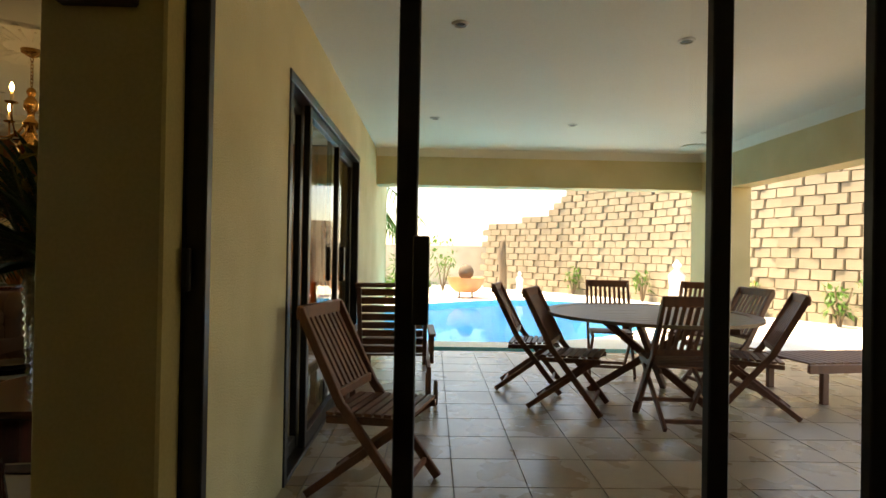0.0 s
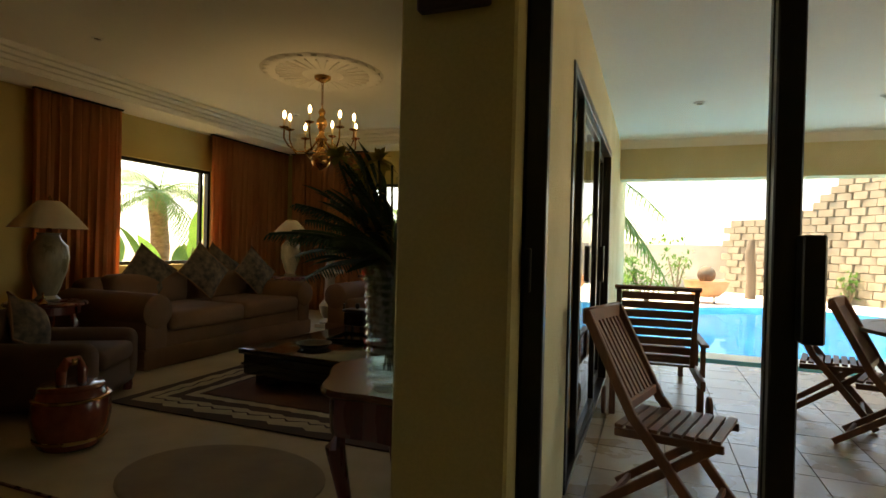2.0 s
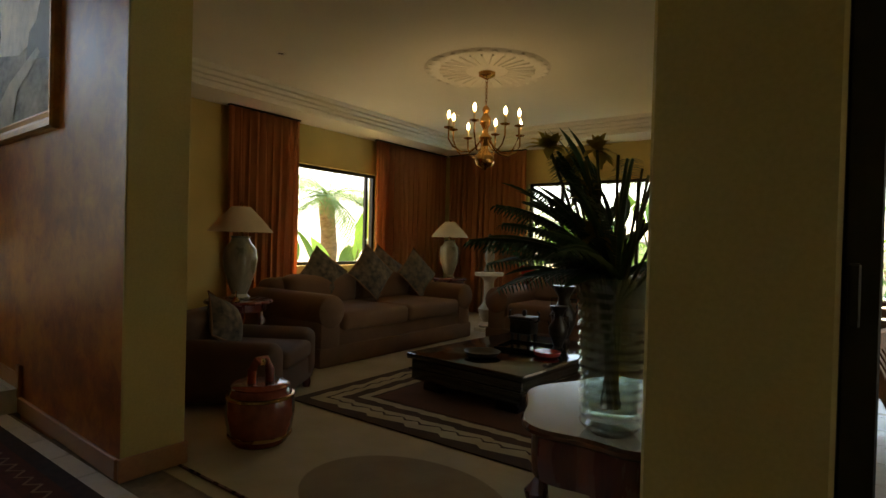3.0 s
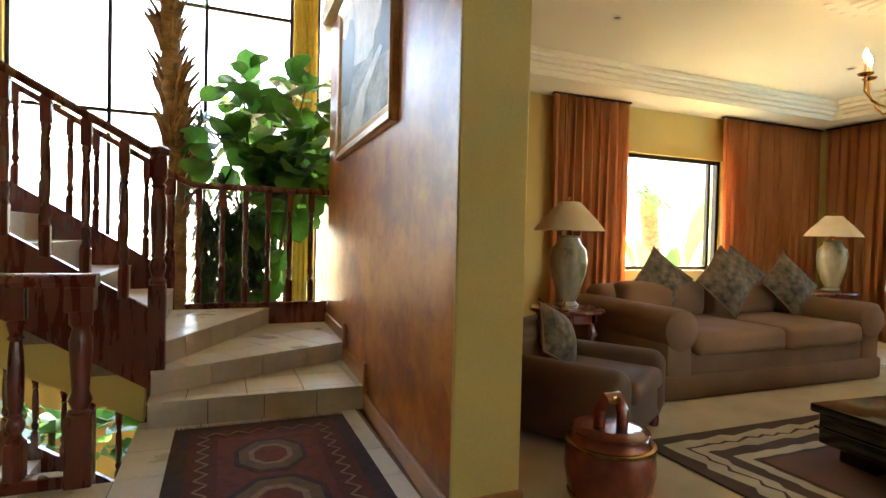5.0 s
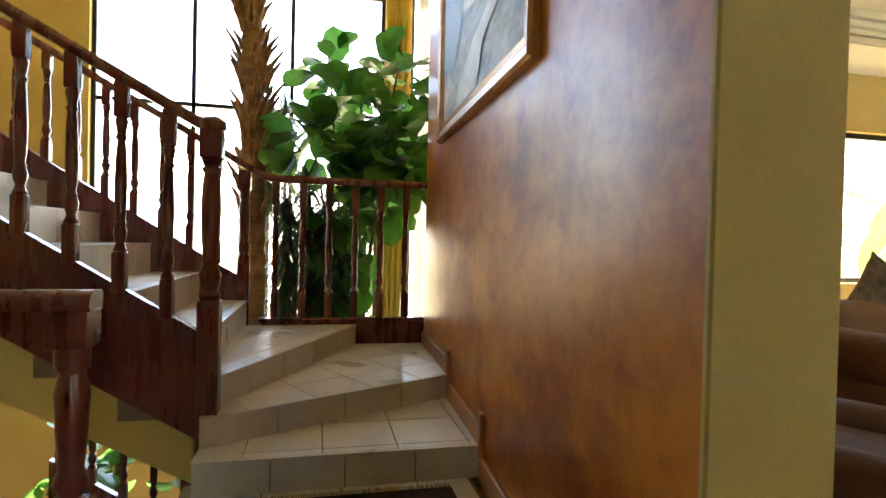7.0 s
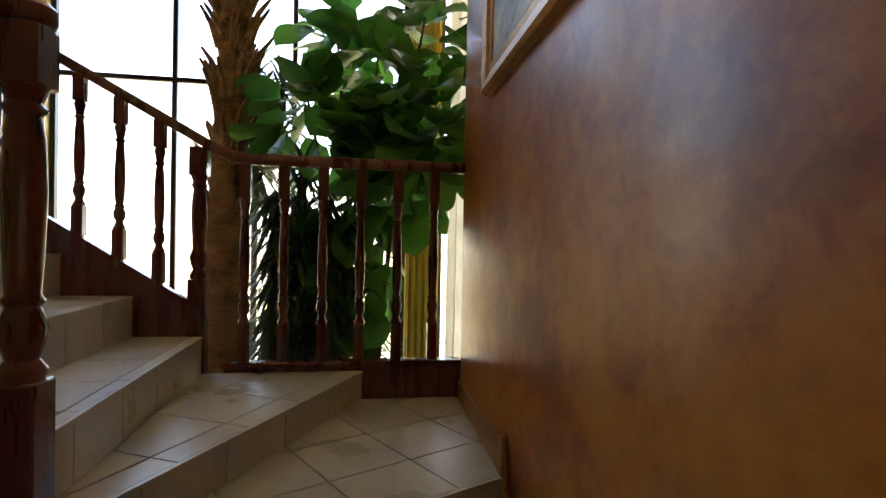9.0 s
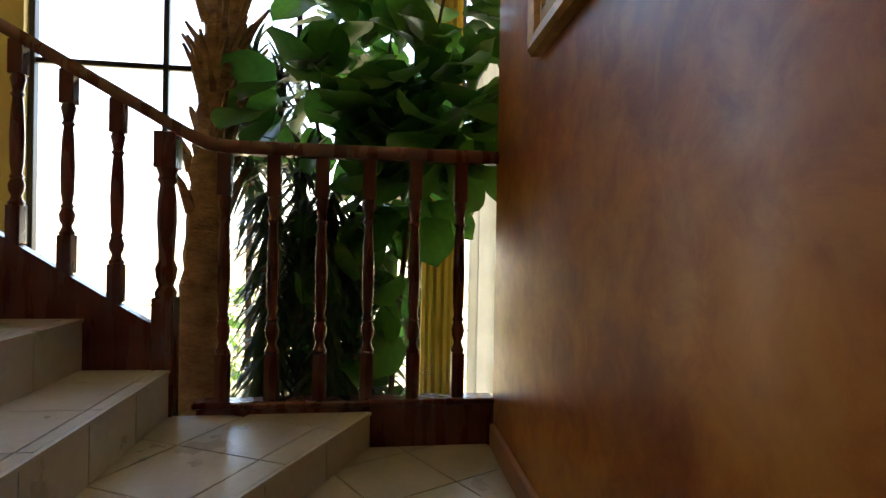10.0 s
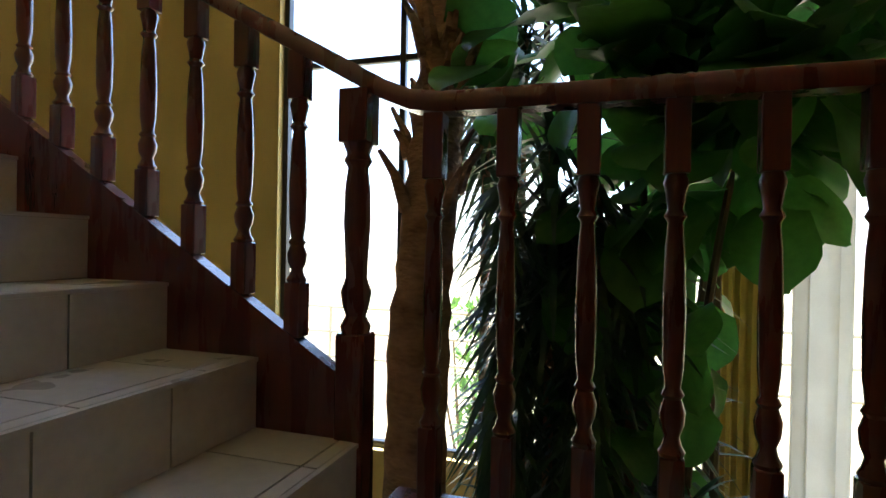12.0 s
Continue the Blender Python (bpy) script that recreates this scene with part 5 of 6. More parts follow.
for i in range(4):
    (xa, za_), (xb, zb_) = cor[i], cor[(i + 1) % 4]
    dx, dz = (xb - xa), (zb_ - za_)
    L = math.hypot(dx, dz)
    dx, dz = dx / L, dz / L
    nx, nz = -dz, dx
    bm = bmesh.new()
    rings = []
    for px, pz, sg in ((xa, za_, 1), (xb, zb_, -1)):
        rings.append([bm.verts.new((px + nx * (0.14 - s) + dx * sg * (0.14 - s), 1.499 - d, pz + nz * (0.14 - s) + dz * sg * (0.14 - s))) for s, d in fs])
    for k in range(len(fs)):
        bm.faces.new((rings[0][k], rings[0][(k + 1) % len(fs)], rings[1][(k + 1) % len(fs)], rings[1][k]))
    part("frame_moulding", bm, M_GILT, pic, "carved gilt moulding", smooth=False)

# ---- hall rug ----
pr = thing("persian_rug", "dark red Persian rug in front of the stairs", "rug")
X0, X1, Y0, Y1 = -5.12, -2.9, 0.36, 1.37
part("field", bbox((X0, Y0, 0.001), (X1, Y1, 0.010), bevel=0.003), M_PERSN, pr, "dark navy border", smooth=False)
part("ground_field", bbox((X0 + 0.09, Y0 + 0.09, 0.010), (X1 - 0.09, Y1 - 0.09, 0.012)), M_PERSB, pr, smooth=False)
part("inner_field", bbox((X0 + 0.24, Y0 + 0.24, 0.012), (X1 - 0.24, Y1 - 0.24, 0.0135)), M_PERS, pr, smooth=False)
cxr, cyr = (X0 + X1) / 2, (Y0 + Y1) / 2
for j, (ccx, rr) in enumerate(((X0 + 0.55, 0.2), (cxr, 0.24), (X1 - 0.55, 0.2))):
    for k, (f, m_, z) in enumerate(((1.0, M_PERSN, 0.0145), (0.86, M_PERSG, 0.0155), (0.6, M_PERSC, 0.0165), (0.45, M_PERS, 0.0175))):
        pts = []
        for i in range(8):
            a = 2 * math.pi * (i + 0.5) / 8
            q = rr * f
            pts.append((ccx + q * math.cos(a) * 1.25, cyr + q * math.sin(a)))
        part("medallion", prism(bmesh.new(), pts, z - 0.0012, z), m_, pr, smooth=False)
zig = bmesh.new()
for (xa, ya_, xb, yb_) in ((X0 + 0.165, Y0 + 0.165, X1 - 0.165, Y0 + 0.165), (X0 + 0.165, Y1 - 0.165, X1 - 0.165, Y1 - 0.165), (X0 + 0.165, Y0 + 0.165, X0 + 0.165, Y1 - 0.165), (X1 - 0.165, Y0 + 0.165, X1 - 0.165, Y1 - 0.165)):
    L = math.hypot(xb - xa, yb_ - ya_)
    d = Vector(((xb - xa) / L, (yb_ - ya_) / L, 0))
    nn = Vector((-d.y, d.x, 0))
    k = int(L / 0.06)
    for i in range(k):
        p = Vector((xa, ya_, 0.0135)) + d * (L * i / k) + nn * (0.03 if i % 2 else -0.03)
        q = Vector((xa, ya_, 0.0135)) + d * (L * (i + 1) / k) + nn * (-0.03 if i % 2 else 0.03)
        bar(zig, p, q, 0.012, 0.002)
tagged(part("zigzag_border", zig, M_PERSC, pr, "cream zigzag line", smooth=False), kind="stuff")
fr = bmesh.new()
for i in range(90):
    y = Y0 + (Y1 - Y0) * (i + 0.5) / 90
    bar(fr, (X0, y, 0.004), (X0 - 0.045, y + rnd.uniform(-0.006, 0.006), 0.003), 0.005, 0.004)
tagged(part("fringe", fr, M_PERSC, pr, "short pale fringe", smooth=False), kind="stuff")


# ---- stairwell planting ----
rnd = random.Random(21)
palm = thing("indoor_palm", "tall fibrous brown palm trunk rising from the indoor planter", "palm tree")
TR = [(-7.62, 0.17, LOW), (-7.64, 0.16, 0.0), (-7.70, 0.15, 0.9), (-7.95, 0.12, 1.7), (-8.25, 0.08, 2.5), (-8.5, 0.02, 3.4), (-8.65, -0.02, 4.3)]
bm = bmesh.new()
ring = []
pts, rad = [], []
for i in range(61):
    t = i / 60 * (len(TR) - 1)
    k = min(int(t), len(TR) - 2)
    p = Vector(TR[k]).lerp(Vector(TR[k + 1]), t - k)
    pts.append(p)
    rad.append((0.125 - 0.035 * i / 60) * (1 + 0.10 * (i % 2) + rnd.uniform(-0.05, 0.05)))
tube(bm, pts, rad, 14)
part("trunk", bm, M_BARK, palm, "shaggy brown fibre bark")
for i in range(95):
    k = rnd.randrange(26, 59)
    a = rnd.uniform(0, 6.28)
    d = Vector((math.cos(a), math.sin(a), 0))
    p = pts[k] + d * rad[k] * 0.9
    l = rnd.uniform(0.12, 0.36)
    part("leaf_base", tube(bmesh.new(), [p, p + d * l * 0.25 + Vector((0, 0, l * 0.6)), p + d * l * 0.55 + Vector((0, 0, l))], [0.036, 0.022, 0.010], 5), M_BARK, palm, smooth=False)
for i in range(12):
    a = 2 * math.pi * i / 12
    e = rnd.uniform(-0.1, 0.9)
    b = bmesh.new()
    frond(b, pts[-1], (math.cos(a) * math.cos(e), math.sin(a) * math.cos(e), math.sin(e)), rnd.uniform(0.9, 1.2), rnd, 0.45, 18, 0.03, 0.35)
    part("frond", b, M_SPIKE, palm, smooth=False)

# fiddle-leaf fig
fig = thing("fiddle_leaf_fig", "big green fiddle-leaf fig standing in the indoor planter", "plant")


def fiddle_leaf(length, width):
    """A leathery violin-shaped blade: narrow waist, broad rounded end, rippled margin, sunken midrib."""
    bm, rows = bmesh.new(), []
    n = 9
    for i in range(n + 1):
        t = i / n
        w = width / 2 * (0.10 + 0.62 * math.sin(math.pi * min(1, t * 1.9)) ** 0.8 * (t < 0.5) + 0.92 * max(0.0, math.sin(math.pi * max(0, (t - 0.25) / 0.76))) ** 0.6)
        w = min(w, width / 2) if i < n else width * 0.04
        y, z = length * t, -0.28 * length * t * t
        row = []
        for u in (-1, -0.55, 0, 0.55, 1):
            rip = 0.03 * length * math.sin(9 * t + u * 2) * abs(u) ** 2
            row.append(bm.verts.new((u * w, y - 0.03 * length * abs(u) * t, z + 0.22 * w * abs(u) + rip)))
        rows.append(row)
    for a, b in zip(rows, rows[1:]):
        for k in range(4):
            bm.faces.new((a[k], a[k + 1], b[k + 1], b[k]))
    me = bpy.data.meshes.new("leaf")
    bm.to_mesh(me)
    bm.free()
    me.materials.append(M_LEAF)
    me.shade_smooth()
    return me


me_f = fiddle_leaf(0.33, 0.25)
stems = []
for i, (bx, by, tx, ty, tz) in enumerate(((-8.3, 1.05, -8.75, 0.78, 3.25), (-8.35, 1.1, -8.25, 1.5, 2.95), (-8.25, 1.0, -8.15, 0.6, 2.35), (-8.3, 1.12, -7.75, 1.35, 1.95), (-8.4, 1.0, -8.5, 1.15, 2.7), (-8.35, 1.05, -7.95, 0.95, 2.1))):
    p0, p3 = Vector((bx, by, LOW)), Vector((tx, ty, tz))
    p1, p2 = Vector((bx, by, 0.3)), Vector((bx, by, 0.3)).lerp(p3, 0.5) + Vector((0, 0, 0.2))
    path = []
    for s in range(15):
        t = s / 14
        path.append(p0 * (1 - t) ** 3 + 3 * p1 * t * (1 - t) ** 2 + 3 * p2 * t * t * (1 - t) + p3 * t ** 3)
    part("stem", tube(bmesh.new(), path, [0.028 - 0.018 * s / 14 for s in range(15)], 7), M_DRIFT, fig)
    stems.append(path)
CLUMPS = ((-8.75, 0.85, 2.95, 0.33), (-8.25, 1.5, 2.8, 0.33), (-8.35, 1.0, 2.4, 0.45), (-8.1, 0.62, 2.1, 0.36), (-7.95, 1.5, 2.15, 0.4), (-8.1, 1.1, 1.8, 0.45), (-7.75, 1.5, 1.85, 0.32), (-7.95, 1.25, 1.5, 0.3))
for i in range(296):
    c = CLUMPS[i % 8] if i < 240 else CLUMPS[rnd.randrange(2, 8)]
    a, e = rnd.uniform(0, 6.28), rnd.uniform(-0.8, 1.3)
    d = Vector((math.cos(a) * math.cos(e), math.sin(a) * math.cos(e), math.sin(e)))
    q = Vector(c[:3]) + d * c[3] * rnd.uniform(0.3, 1.0)
    put_leaf(me_f, q, d * 0.7 + Vector((rnd.uniform(-0.5, 0.9), rnd.uniform(-0.5, 0.5), rnd.uniform(-0.6, 0.3))), rnd.uniform(0.75, 1.2), fig, rnd)

# dark spiky dracaena below the fig
dr = thing("dracaena", "dark spiky dracaena in the indoor planter", "plant")
bmd = bmesh.new()
for cxx, cyy, ztop in ((-8.05, 0.62, 1.75), (-8.2, 0.75, 0.9), (-7.95, 0.55, 0.2), (-8.6, 0.2, 2.35), (-8.9, 0.35, 2.6), (-9.0, 0.12, 2.75), (-8.3, 1.1, 0.6), (-8.1, 0.95, 1.3), (-8.25, 0.5, 1.1), (-8.0, 1.15, 0.3), (-8.15, 0.8, 0.1)):
    part("cane", tube(bmesh.new(), [(cxx, cyy, LOW), (cxx + 0.03, cyy, ztop - 1.2), (cxx, cyy, ztop - 0.1)], 0.022, 7), M_BARK, dr)
    for k in range(150):
        a, e = rnd.uniform(0, 6.28), rnd.uniform(-0.9, 1.2)
        spray(bmd, (cxx, cyy, ztop - rnd.uniform(0, 0.8)), (math.cos(a) * math.cos(e), math.sin(a) * math.cos(e), math.sin(e)), rnd.uniform(0.3, 0.5), 0.045, rnd, 0.35, 4)
for cxx, cyy in ((-8.0, 0.43), (-8.12, 0.62), (-8.0, 0.8)):
    part("cane", tube(bmesh.new(), [(cxx, cyy, LOW), (cxx, cyy, 1.5)], 0.03, 7), M_BARK, dr)
    for k in range(420):
        a, e = rnd.uniform(0, 6.28), rnd.uniform(-1.1, 0.1)
        spray(bmd, (cxx, cyy, rnd.uniform(-0.1, 1.55)), (math.cos(a) * math.cos(e), math.sin(a) * math.cos(e), math.sin(e)), rnd.uniform(0.22, 0.36), 0.04, rnd, 0.45, 4)
tagged(part("foliage", bmd, M_SPIKE, dr, "narrow dark green blades", smooth=False), kind="stuff")
rub = thing("rubber_plant", "broad dark leaves low in the indoor planter", "plant")
for sx, sy, sz in ((-8.2, 0.75, 0.9), (-8.3, 1.3, 1.2), (-8.45, 1.0, 0.3)):
    part("stem", tube(bmesh.new(), [(sx, sy, LOW), (sx + 0.03, sy, sz - 1), (sx, sy, sz)], 0.02, 7), M_DRIFT, rub)
for i in range(150):
    a, e = rnd.uniform(0, 6.28), rnd.uniform(-1.3, 0.3)
    d = Vector((math.cos(a) * math.cos(e), math.sin(a) * math.cos(e), math.sin(e)))
    put_leaf(me_f, (rnd.uniform(-8.5, -7.9), rnd.uniform(0.6, 1.25), rnd.uniform(-0.3, 1.5)), d, rnd.uniform(0.55, 0.9), rub, rnd)
# low plants seen below the stair
lowp = thing("philodendron", "broad green leaves beside the lower flight", "plant")
part("crown_stem", tube(bmesh.new(), [(-7.6, -0.9, LOW), (-7.6, -0.85, -0.6)], 0.03, 7), M_STEM, lowp)
for i in range(60):
    a, e = rnd.uniform(0, 6.28), rnd.uniform(-0.5, 1.0)
    d = Vector((math.cos(a) * math.cos(e), math.sin(a) * math.cos(e), math.sin(e)))
    put_leaf(me_f, Vector((-7.7, -0.75, -0.9)) + Vector((d.x * 0.3, d.y * 0.8, d.z * 0.6)) * rnd.uniform(0.3, 1), d, rnd.uniform(0.7, 1.1), lowp, rnd)


# ---- patio furniture ----
def folding_chair(name="folding_chair"):
    """A slatted folding chair; faces local -y, back at +y, feet on z = 0."""
    c = thing(name, "dark oiled teak folding chair with slatted back and seat", "chair", group="teak folding chairs")
    for sx in (-1, 1):
        x = sx * 0.215
        bm = bmesh.new()
        bar(bm, (x, -0.27, 0.012), (x, 0.10, 0.48), 0.026, 0.045, 0.004)
        bar(bm, (x, 0.098, 0.47), (x, 0.33, 0.93), 0.026, 0.045, 0.004)
        part("back_leg", bm, M_TEAK, c, smooth=False)
        part("front_leg", bar(bmesh.new(), (x - sx * 0.03, 0.30, 0.012), (x - sx * 0.03, -0.22, 0.41), 0.024, 0.04, 0.004), M_TEAK, c, smooth=False)
        part("seat_rail", bar(bmesh.new(), (x - sx * 0.028, -0.26, 0.415), (x - sx * 0.028, 0.19, 0.395), 0.022, 0.035, 0.003), M_TEAK, c, smooth=False)
    for i in range(9):
        y = -0.25 + 0.05 * i
        part("seat_slat", bbox((-0.205, y, 0.437 - 0.002 * i), (0.205, y + 0.036, 0.452 - 0.002 * i)), M_TEAK, c, smooth=False)
    part("top_rail", bar(bmesh.new(), (-0.23, 0.33, 0.91), (0.23, 0.33, 0.91), 0.028, 0.075, 0.008), M_TEAK, c)
    part("lower_rail", bar(bmesh.new(), (-0.20, 0.128, 0.525), (0.20, 0.128, 0.525), 0.024, 0.045, 0.004), M_TEAK, c, smooth=False)
    for i in range(8):
        x = -0.17 + 0.0485 * i
        part("back_slat", bar(bmesh.new(), (x, 0.135, 0.545), (x, 0.318, 0.88), 0.026, 0.012), M_TEAK, c, smooth=False)
    part("stretcher", bar(bmesh.new(), (-0.2, -0.2, 0.1), (0.2, -0.2, 0.1), 0.022, 0.03, 0.003), M_TEAK, c, smooth=False)
    part("stretcher", bar(bmesh.new(), (-0.18, 0.235, 0.06), (0.18, 0.235, 0.06), 0.022, 0.03, 0.003), M_TEAK, c, smooth=False)
    return c


first = folding_chair()
first.matrix_world = pose(-0.27, 2.80, 0, 0, 0, 74)
for x, y, a in ((0.92, 4.95, 75), (1.12, 4.34, 66), (1.86, 5.62, -12), (1.84, 4.02, 176), (2.72, 5.55, -40), (2.62, 4.85, -85), (2.56, 4.28, -112)):
    copy_thing(first, pose(x, y, 0, 0, 0, a))

tb = thing("garden_table", "round slatted teak garden table on crossed legs", "table", pose(1.86, 4.62, 0, 0, 0, 10))
R = 0.86
for i in range(15):
    y = -R + 2 * R * (i + 0.5) / 15
    hw = math.sqrt(max(R * R - (abs(y) + 0.05) ** 2, 0.02))
    part("top_plank", bbox((-hw, y - 0.054, 0.715), (hw, y + 0.054, 0.735), bevel=0.003), M_TEAKTOP, tb, smooth=False)
bm = bmesh.new()
n = 48
rg = [[bm.verts.new((r * math.cos(2 * math.pi * i / n), r * math.sin(2 * math.pi * i / n), z)) for i in range(n)] for r, z in ((R - 0.08, 0.712), (R + 0.01, 0.712), (R + 0.012, 0.738), (R - 0.08, 0.74))]
for p, q in zip(rg, rg[1:] + rg[:1]):
    for i in range(n):
        bm.faces.new((p[i], p[(i + 1) % n], q[(i + 1) % n], q[i]))
part("top_rim", bm, M_TEAKTOP, tb)
for a in (0, 90):
    m = Matrix.Rotation(radians(a + 45), 4, "Z")
    for s in (-1, 1):
        part("leg", bar(bmesh.new(), m @ Vector((s * 0.5, 0.03 if a else -0.03, 0.0)), m @ Vector((-s * 0.42, 0.03 if a else -0.03, 0.68)), 0.045, 0.06, 0.004), M_TEAK, tb, smooth=False)
    part("bearer", bar(bmesh.new(), m @ Vector((-0.7, 0, 0.69 - 0.0006 * a)), m @ Vector((0.7, 0, 0.69 - 0.0006 * a)), 0.05, 0.044), M_TEAK, tb, smooth=False)


def steamer(m, label, raised):
    """A wheeled slatted lounger; head at local -y, foot towards +y."""
    l = thing("sun_lounger", label, "sun lounger", m, "teak loungers")
    for sx in (-1, 1):
        part("side_rail", bbox((sx * 0.3 - 0.016, -0.55, 0.26), (sx * 0.3 + 0.016, 1.3, 0.33), bevel=0.004), M_TEAK, l, smooth=False)
        for y in (-0.4, 1.15):
            part("leg", bbox((sx * 0.3 - 0.022, y - 0.03, 0.0), (sx * 0.3 + 0.022, y + 0.03, 0.26), bevel=0.004), M_TEAK, l, smooth=False)
        if raised:
            part("armrest", bbox((sx * 0.33 - 0.03, -0.35, 0.53), (sx * 0.33 + 0.03, 0.25, 0.555), bevel=0.006), M_TEAK, l)
            for y in (-0.25, 0.18):
                part("arm_post", bbox((sx * 0.33 - 0.016, y - 0.02, 0.3), (sx * 0.33 + 0.016, y + 0.02, 0.53)), M_TEAK, l, smooth=False)
        wheel = turned([(0.09, -0.015), (0.1, -0.01), (0.1, 0.01), (0.09, 0.015)], 20, Matrix.Translation((sx * 0.36, -0.42, 0.1)) @ Matrix.Rotation(radians(90), 4, "Y"))
        part("wheel", wheel, M_TEAK, l)
    for i in range(17):
        y = -0.1 + 0.082 * i
        part("slat", bbox((-0.284, y, 0.33), (0.284, y + 0.06, 0.345)), M_TEAK, l, smooth=False)
    ang = 68 if raised else 8
    mm = Matrix.Translation((0, -0.12, 0.34)) @ Matrix.Rotation(radians(-ang), 4, "X")
    for sx in (-1, 1):
        part("back_stile", bbox((sx * 0.27 - 0.018, -0.64, -0.016), (sx * 0.27 + 0.018, 0, 0.016), mm, 0.003), M_TEAK, l, smooth=False)
    for i in range(8):
        part("back_slat", bbox((-0.25, -0.62 + 0.076 * i, -0.008), (0.25, -0.565 + 0.076 * i, 0.008), mm), M_TEAK, l, smooth=False)
    part("head_rail", bbox((-0.3, -0.67, -0.018), (0.3, -0.642, 0.018), mm, 0.005), M_TEAK, l)
    return l


steamer(pose(-0.33, 4.75, 0, 0, 0, 2), "dark teak lounger with raised slatted back facing the pool", True)
steamer(pose(4.4, 4.95, 0, 0, 0, 98), "low dark teak lounger lying flat on the patio", False)

# downlights in the patio ceiling and the lounge ceiling
def downlight(x, y, z, r=0.05):
    d = thing("downlight", "small round recessed ceiling downlight, unlit", "ceiling light", pose(x, y, z), "recessed downlights")
    part("ring", turned([(r * 0.7, 0), (r * 0.75, -0.012), (r, -0.008), (r * 1.04, 0)], 20), M_WHITE, d)
    part("lens", turned([(r * 0.66, -0.001), (r * 0.5, -0.006), (0.004, -0.008)], 16), M_BRONZE, d)


for x, y in ((0.14, 3.16), (1.55, 3.32), (0.0, 5.4), (1.42, 5.55), (2.9, 5.75)):
    downlight(x, y, 2.56)
downlight(-5.2, 3.6, 3.06)
downlight(-5.2, 6.6, 3.06)
spk = thing("ceiling_vent", "round cream ceiling vent near the patio beam", "vent", pose(3.15, 6.5, 2.56))
part("vent_ring", turned([(0.15, 0), (0.16, -0.012), (0.13, -0.018), (0.05, -0.02)], 28), M_CEIL, spk)

# ---- garden beyond the pool ----
pot = thing("fountain_bowl", "terracotta bowl fountain with a stone ball on pebbles", "fountain", pose(0.95, 15.2, -0.03))
part("bowl", turned([(0.28, 0.16), (0.42, 0.28), (0.5, 0.44), (0.53, 0.56), (0.48, 0.56), (0.42, 0.46), (0.02, 0.44)], 36), M_TERRA, pot)
bm = bmesh.new()
bmesh.ops.create_icosphere(bm, subdivisions=3, radius=0.215, matrix=Matrix.Translation((0, 0, 0.71)))
part("stone_ball", bm, M_DRIFT, pot, "dark round stone ball")
rnd = random.Random(8)
bm = bmesh.new()
for i in range(60):
    a, r = rnd.uniform(0, 6.28), rnd.uniform(0.15, 0.43)
    bmesh.ops.create_icosphere(bm, subdivisions=1, radius=rnd.uniform(0.03, 0.05), matrix=Matrix.Translation((r * math.cos(a), r * math.sin(a), 0.49)))
tagged(part("pebbles", bm, M_STONE, pot, "pale pebbles filling the bowl"), kind="stuff")
for i in range(4):
    a = math.pi / 4 + i * math.pi / 2
    part("stand_leg", tube(bmesh.new(), [(0.26 * math.cos(a), 0.26 * math.sin(a), 0), (0.24 * math.cos(a), 0.24 * math.sin(a), 0.3)], 0.016, 6), M_FRAME, pot)
post = link("driftwood_post", tube(bmesh.new(), [(2.25, 17.3, -0.1), (2.27, 17.3, 0.6), (2.22, 17.3, 1.2), (2.27, 17.3, 1.62)], [0.15, 0.12, 0.135, 0.07], 9), M_DRIFT, smooth=True)
tagged(post, "upright weathered driftwood post beside the pool", "post")
for x, y, k in ((2.75, 17.0, 0.62), (6.1, 13.4, 1.05)):
    s = turned([(0.12 * k, -0.04), (0.14 * k, 0.05), (0.2 * k, 0.1), (0.16 * k, 0.45 * k), (0.2 * k, 0.7 * k), (0.1 * k, 0.82 * k), (0.06 * k, 0.86 * k), (0.11 * k, 0.95 * k), (0.02 * k, 1.08 * k)], 14, pose(x, y, 0))
    tagged(link("garden_statue", s, M_WHITE, smooth=True), "white plaster garden statue on the paving", "statue")


def shrub(name, label, x, y, z, r, h, seed, material=M_BUSH, count=420, blossoms=None, leaf=0.1):
    rnd = random.Random(seed)
    s = thing(name, label, "shrub", pose(x, y, z))
    for i in range(5):
        a = 2 * math.pi * i / 5
        part("branch", tube(bmesh.new(), [(0, 0, 0), (0.3 * r * math.cos(a), 0.3 * r * math.sin(a), 0.4 * h), (0.6 * r * math.cos(a), 0.6 * r * math.sin(a), 0.75 * h)], [0.03, 0.02, 0.008], 5), M_DRIFT, s)
    bm, bm2 = bmesh.new(), bmesh.new()
    clumps = [(rnd.uniform(-0.6, 0.6) * r, rnd.uniform(-0.6, 0.6) * r, rnd.uniform(0.3, 0.85) * h, rnd.uniform(0.25, 0.5)) for _ in range(9)]
    for i in range(count):
        c = rnd.choice(clumps)
        a, e = rnd.uniform(0, 6.28), rnd.uniform(-1, 1.5)
        d = Vector((math.cos(a) * math.cos(e), math.sin(a) * math.cos(e), math.sin(e)))
        p = Vector(c[:3]) + d * rnd.uniform(0.3, 1) * c[3] * r
        p.z = max(p.z, 0.03)
        spray(bm2 if blossoms and rnd.random() < 0.15 else bm, p, d, leaf * rnd.uniform(0.8, 1.6), leaf * 0.6, rnd, 0.3, 3)
    tagged(part("leaves", bm, material, s, smooth=False), kind="stuff")
    if blossoms:
        tagged(part("blossoms", bm2, blossoms, s, smooth=False), kind="stuff")
    else:
        bm2.free()
    return s


